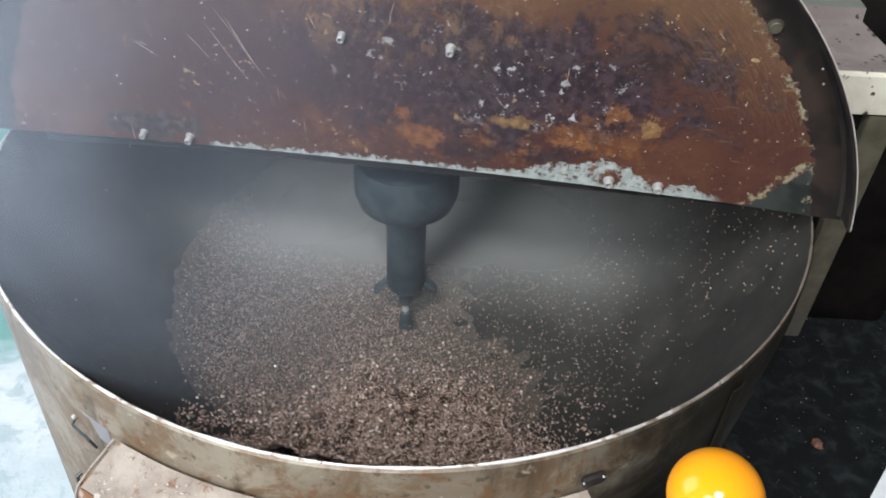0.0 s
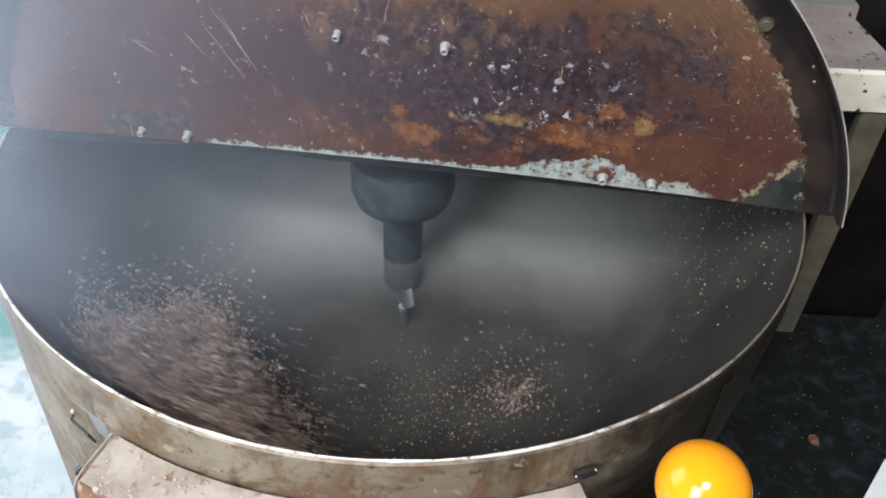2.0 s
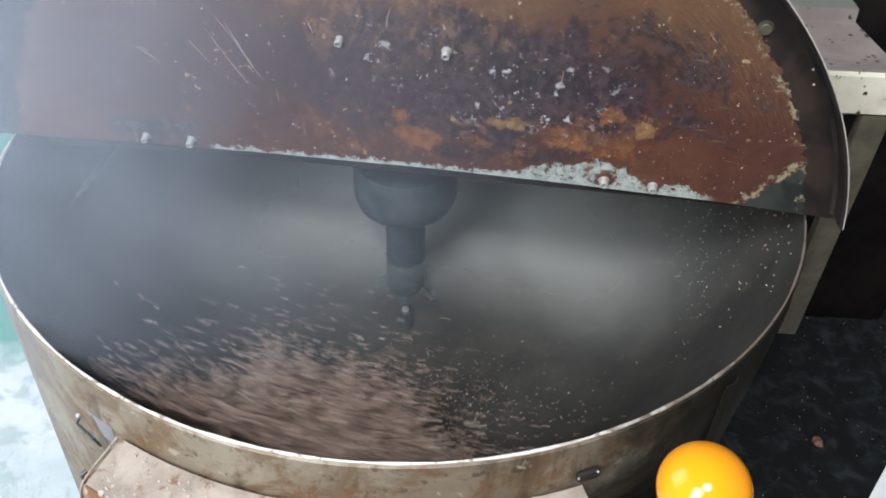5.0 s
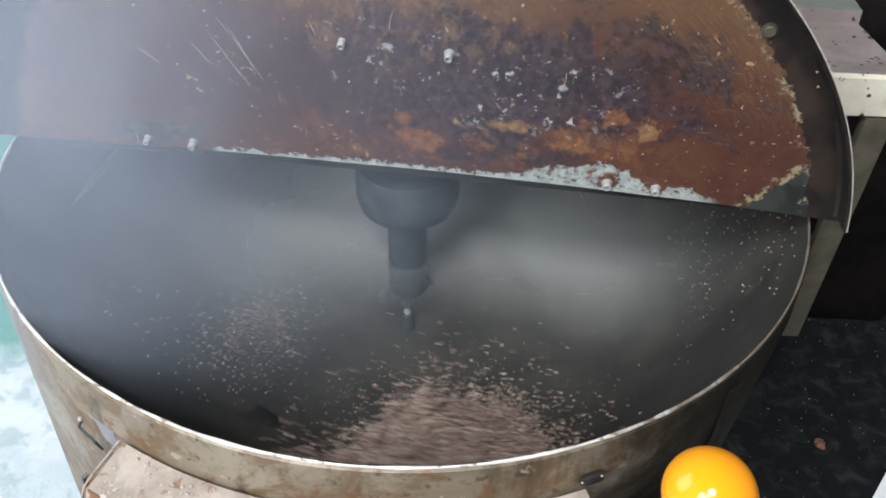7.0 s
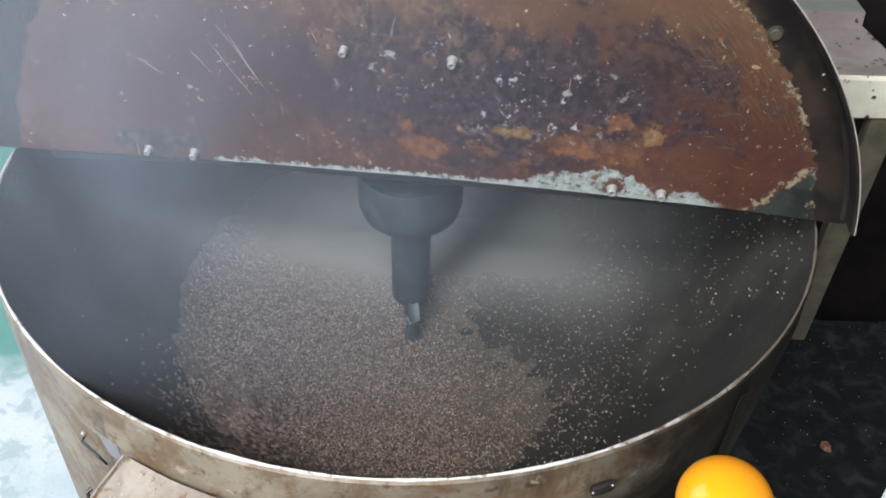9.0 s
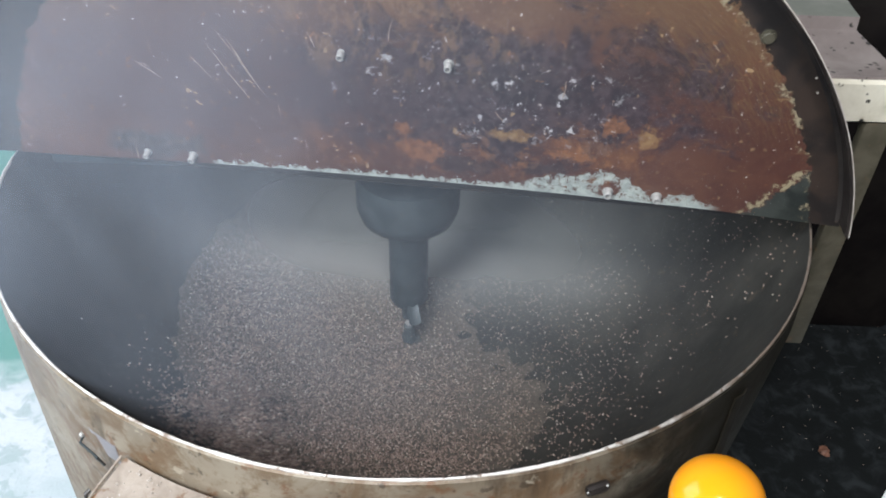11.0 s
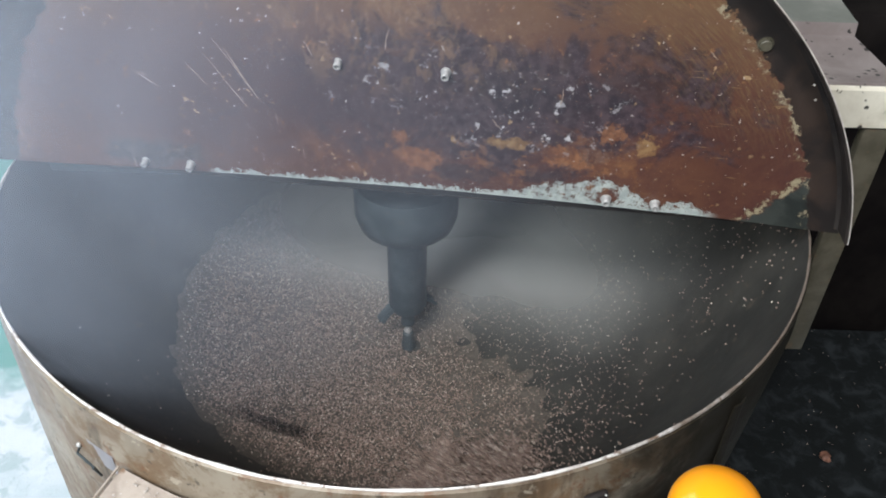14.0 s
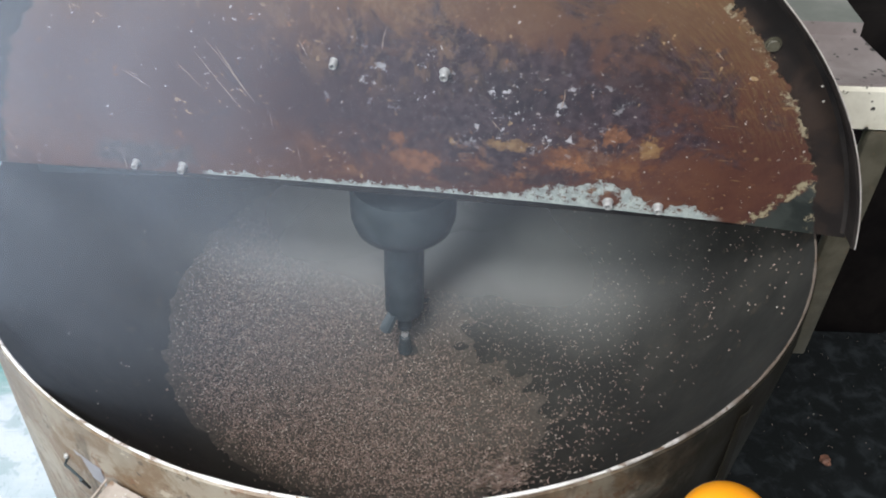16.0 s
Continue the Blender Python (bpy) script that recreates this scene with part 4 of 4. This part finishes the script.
for v in bm.verts:
    v.co *= 1 + 0.55 * noise.noise(v.co * 160)
    v.co.z = max(v.co.z * 0.7, -0.006)
clump = tagged(part("husk_clump", bm, M_HUSK), "small brown clump of husks on the dark floor", "debris")
clump.matrix_basis = pose(0.694, 0.187, FLOOR_Z + 0.006)
k = 450
x, y = rng.uniform(0.42, 1.1, k), rng.uniform(-0.3, 0.7, k)
crumbs = new("spilled_seeds", seeds_mesh("spilled_seeds", np.stack([x, y, np.full(k, FLOOR_Z + 0.0012)], -1), 0.0009))
tagged(crumbs, "spilled seeds scattered on the black floor", "seeds", kind="stuff")
sack = tagged(part("plastic_sheet", sheet([[(0.748 + 0.03 * i + 0.057 * j, 0.087 + 0.070 * j - 0.03 * i, FLOOR_Z + 0.003 + 0.004 * (i % 2)) for j in range(-3, 2)] for i in range(10)], 0.002), M_CLOTH), "white plastic sheet lying on the floor", "sheet")

# ---------------------------------------------------------------- steam
STEAM = []


def steam(form, at, size, turn, thick, scale, drift):
    """One rigid wisp: a rippled veil of thin steam, hollow like the bowl or domed."""
    bm = bmesh.new()
    vs = []
    for i in range(37):
        row = []
        for j in range(37):
            x, y = i / 18 - 1, j / 18 - 1
            rho = math.hypot(x, y)
            if form == "hollow":
                z = bowl_z(0.372 * min(rho, 1.0)) / 0.37 + 0.010 * noise.noise((x * 2 + at[2] * 50, y * 2, 1.0))
            else:
                z = 0.25 * (1 - rho * rho) + 0.12 * noise.noise((x * 1.4 + at[0] * 9, y * 1.4, at[2] * 7))
            row.append(bm.verts.new((x, y, z)))
        vs.append(row)
    for p, q in zip(vs, vs[1:]):
        for j in range(36):
            bm.faces.new((p[j], p[j + 1], q[j + 1], q[j]))
    if form == "hollow":
        far = [v for v in bm.verts if math.hypot(v.co.x, v.co.y) > 1.0]
        bmesh.ops.delete(bm, geom=far, context="VERTS")
    ob = part("steam_wisp", bm, steam_veil("thin steam", thick, scale, form == "hollow"))
    tagged(ob, "thin bluish-white wisp of steam over the bowl", "steam", "steam wisps", "stuff")
    ob.scale = size
    STEAM.append((ob, at, turn, drift))


# two veils low in the bowl, pale so as to brighten it too; two rising before the lid on its west side
steam("hollow", (0.0, 0.01, 0.006), (0.362, 0.352, 0.328), (0, 0, -12), 0.74, 1.0, 0.8)
steam("hollow", (0.0, 0.012, 0.020), (0.350, 0.340, 0.318), (0, 0, 2), 0.42, 1.4, 2.1)
steam("domed", (-0.36, -0.17, 0.12), (0.27, 0.30, 0.2), (60, 0, 12), 0.27, 1.1, 3.3)
steam("domed", (-0.20, -0.20, 0.18), (0.46, 0.32, 0.2), (70, 0, -8), 0.24, 1.3, 4.1)


# ---------------------------------------------------------------- what moves
def turn_at(t, knots):
    for (t0, a0), (t1, a1) in zip(knots, knots[1:]):
        if t <= t1:
            return a0 + (a1 - a0) * (t - t0) / (t1 - t0)
    return knots[-1][1]


def motions():
    # degrees by which the heap has gone round from the front, towards the west
    knots = [(0.0, -6), (0.1, 0), (0.3, 2), (0.4, 8), (0.5, 36), (0.6, 70), (0.7, 122), (0.8, 175), (0.9, 226), (1.1, 326), (1.5, 530), (2.5, 1058), (3.0, 1312), (3.3, 1460), (4.0, 1828), (6.3, 3040)]
    knots += [(6.4, 3086), (6.5, 3140), (6.6, 3194), (6.7, 3240), (6.8, 3300), (7.0, 3393), (7.1, 3437), (7.2, 3472), (7.3, 3490), (7.5, 3500), (7.6, 3512), (7.7, 3538), (7.8, 3574), (7.9, 3600), (8.0, 3628), (8.1, 3655), (8.2, 3690), (8.4, 3738)]
    # slow running: the heap lags while it climbs the west side, then drops round the back
    for i, t in enumerate((8.6, 9.28, 9.95, 10.62, 11.28, 11.97, 12.68, 13.4, 14.1, 14.8, 15.47, 16.18)):
        knots += [(t + dt, 3780 + 180 * i + da) for dt, da in ((0, 0), (0.1, 16), (0.2, 31), (0.3, 49), (0.4, 80), (0.5, 118), (0.6, 150))]
    rows = [(f / 30, -turn_at(f / 30, knots)) for f in range(481)]
    # axis leant to fit the view: heaps high in front, below the bowl behind
    def lean(t):
        climbed = turn_at(t, knots) % 180
        sink_share = max(0.0, min((climbed - 42) / 35, 1.0, (172 - climbed) / 30)) * min(max((t - 8.2) / 0.4, 0), 1)
        fast = min(max((t - 0.6) / 0.5, 0), 1) * min(max((7.8 - t) / 0.8, 0), 1)
        way = radians(16 + 3 * fast)
        sink_depth = turn_at(t, [(0, 0), (7.15, 0), (7.4, 0.10), (7.65, 0.085), (7.95, 0), (16, 0)])
        return Matrix.Translation((-0.008 * fast, -0.022 * fast, -0.120 + 0.008 * fast - sink_depth - 0.075 * sink_share)) @ Matrix.Rotation(radians(40 + 3 * fast), 4, (-math.cos(way), math.sin(way), 0))

    walk(heap, [(t, lean(t) @ pose(0, 0, 0, 0, 0, a)) for t, a in rows])
    walk(heap_behind, [(t, lean(t) @ pose(0, 0, 0, 0, 0, a + 180)) for t, a in rows])
    walk(stirrer, [(t, pose(-0.004, 0, 0, 0, 0, a)) for t, a in rows])
    # while the stirrer runs fast the settled layer turns, sunk through the bowl
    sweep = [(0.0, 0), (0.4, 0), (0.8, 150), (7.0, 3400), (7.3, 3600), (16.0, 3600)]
    # metres by which it sinks below the steel, to leave the bowl bare
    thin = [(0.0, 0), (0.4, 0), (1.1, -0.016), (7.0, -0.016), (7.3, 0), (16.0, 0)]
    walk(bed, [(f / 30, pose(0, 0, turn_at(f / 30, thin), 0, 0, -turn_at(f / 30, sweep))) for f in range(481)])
    # where the taller wisps hang: before the lid, or drifted off towards the west
    gusts = [(0.0, -0.15), (1.0, -0.14), (1.5, 0.03), (1.9, -0.22), (2.6, -0.26), (4.0, -0.08), (6.3, -0.12), (7.0, -0.08), (7.8, -0.27), (8.4, -0.24), (9.0, -0.06), (11.5, 0.06), (12.3, -0.02), (13.2, -0.08), (16.0, -0.04)]
    side_gusts = [(0.0, -0.14), (0.9, -0.06), (2.5, 0.0), (6.3, 0.05), (7.2, 0.05), (8.0, -0.05), (9.0, -0.30), (11.5, -0.08), (12.0, -0.16), (12.5, -0.05), (13.4, -0.18), (14.1, -0.03), (14.8, -0.14), (16.0, -0.12)]
    for ob, at, turn, ph in STEAM:
        rows = []
        for i in range(33):
            t = i * 0.5
            if turn[0] == 0:
                # the low veils shift and turn while the stirrer runs fast, to brighten the bowl
                fast = turn_at(t, [(0, 0.3), (1, 1), (7, 1), (8.5, 0), (16, 0)])
                rows.append((t, pose(at[0] + 0.02 * fast, at[1] - (0.03 if turn[2] < 0 else 0.055) * fast, at[2] + (0.03 if turn[2] < 0 else 0.055) * fast, 0, 0, turn[2] + (-4 if turn[2] < 0 else 30) * fast + 8 * math.sin(0.7 * t + ph))))
            else:
                push = turn_at(t, gusts if turn[0] > 65 else side_gusts) * 0.62
                rows.append((t, pose(at[0] + push + 0.015 * math.sin(1.7 * t + ph), at[1] + 0.012 * math.sin(0.8 * t + 2 * ph), at[2] + 0.02 * math.sin(0.9 * t + 3 * ph), turn[0], turn[1], turn[2] + 10 * math.sin(0.7 * t + ph))))
        walk(ob, rows)


motions()
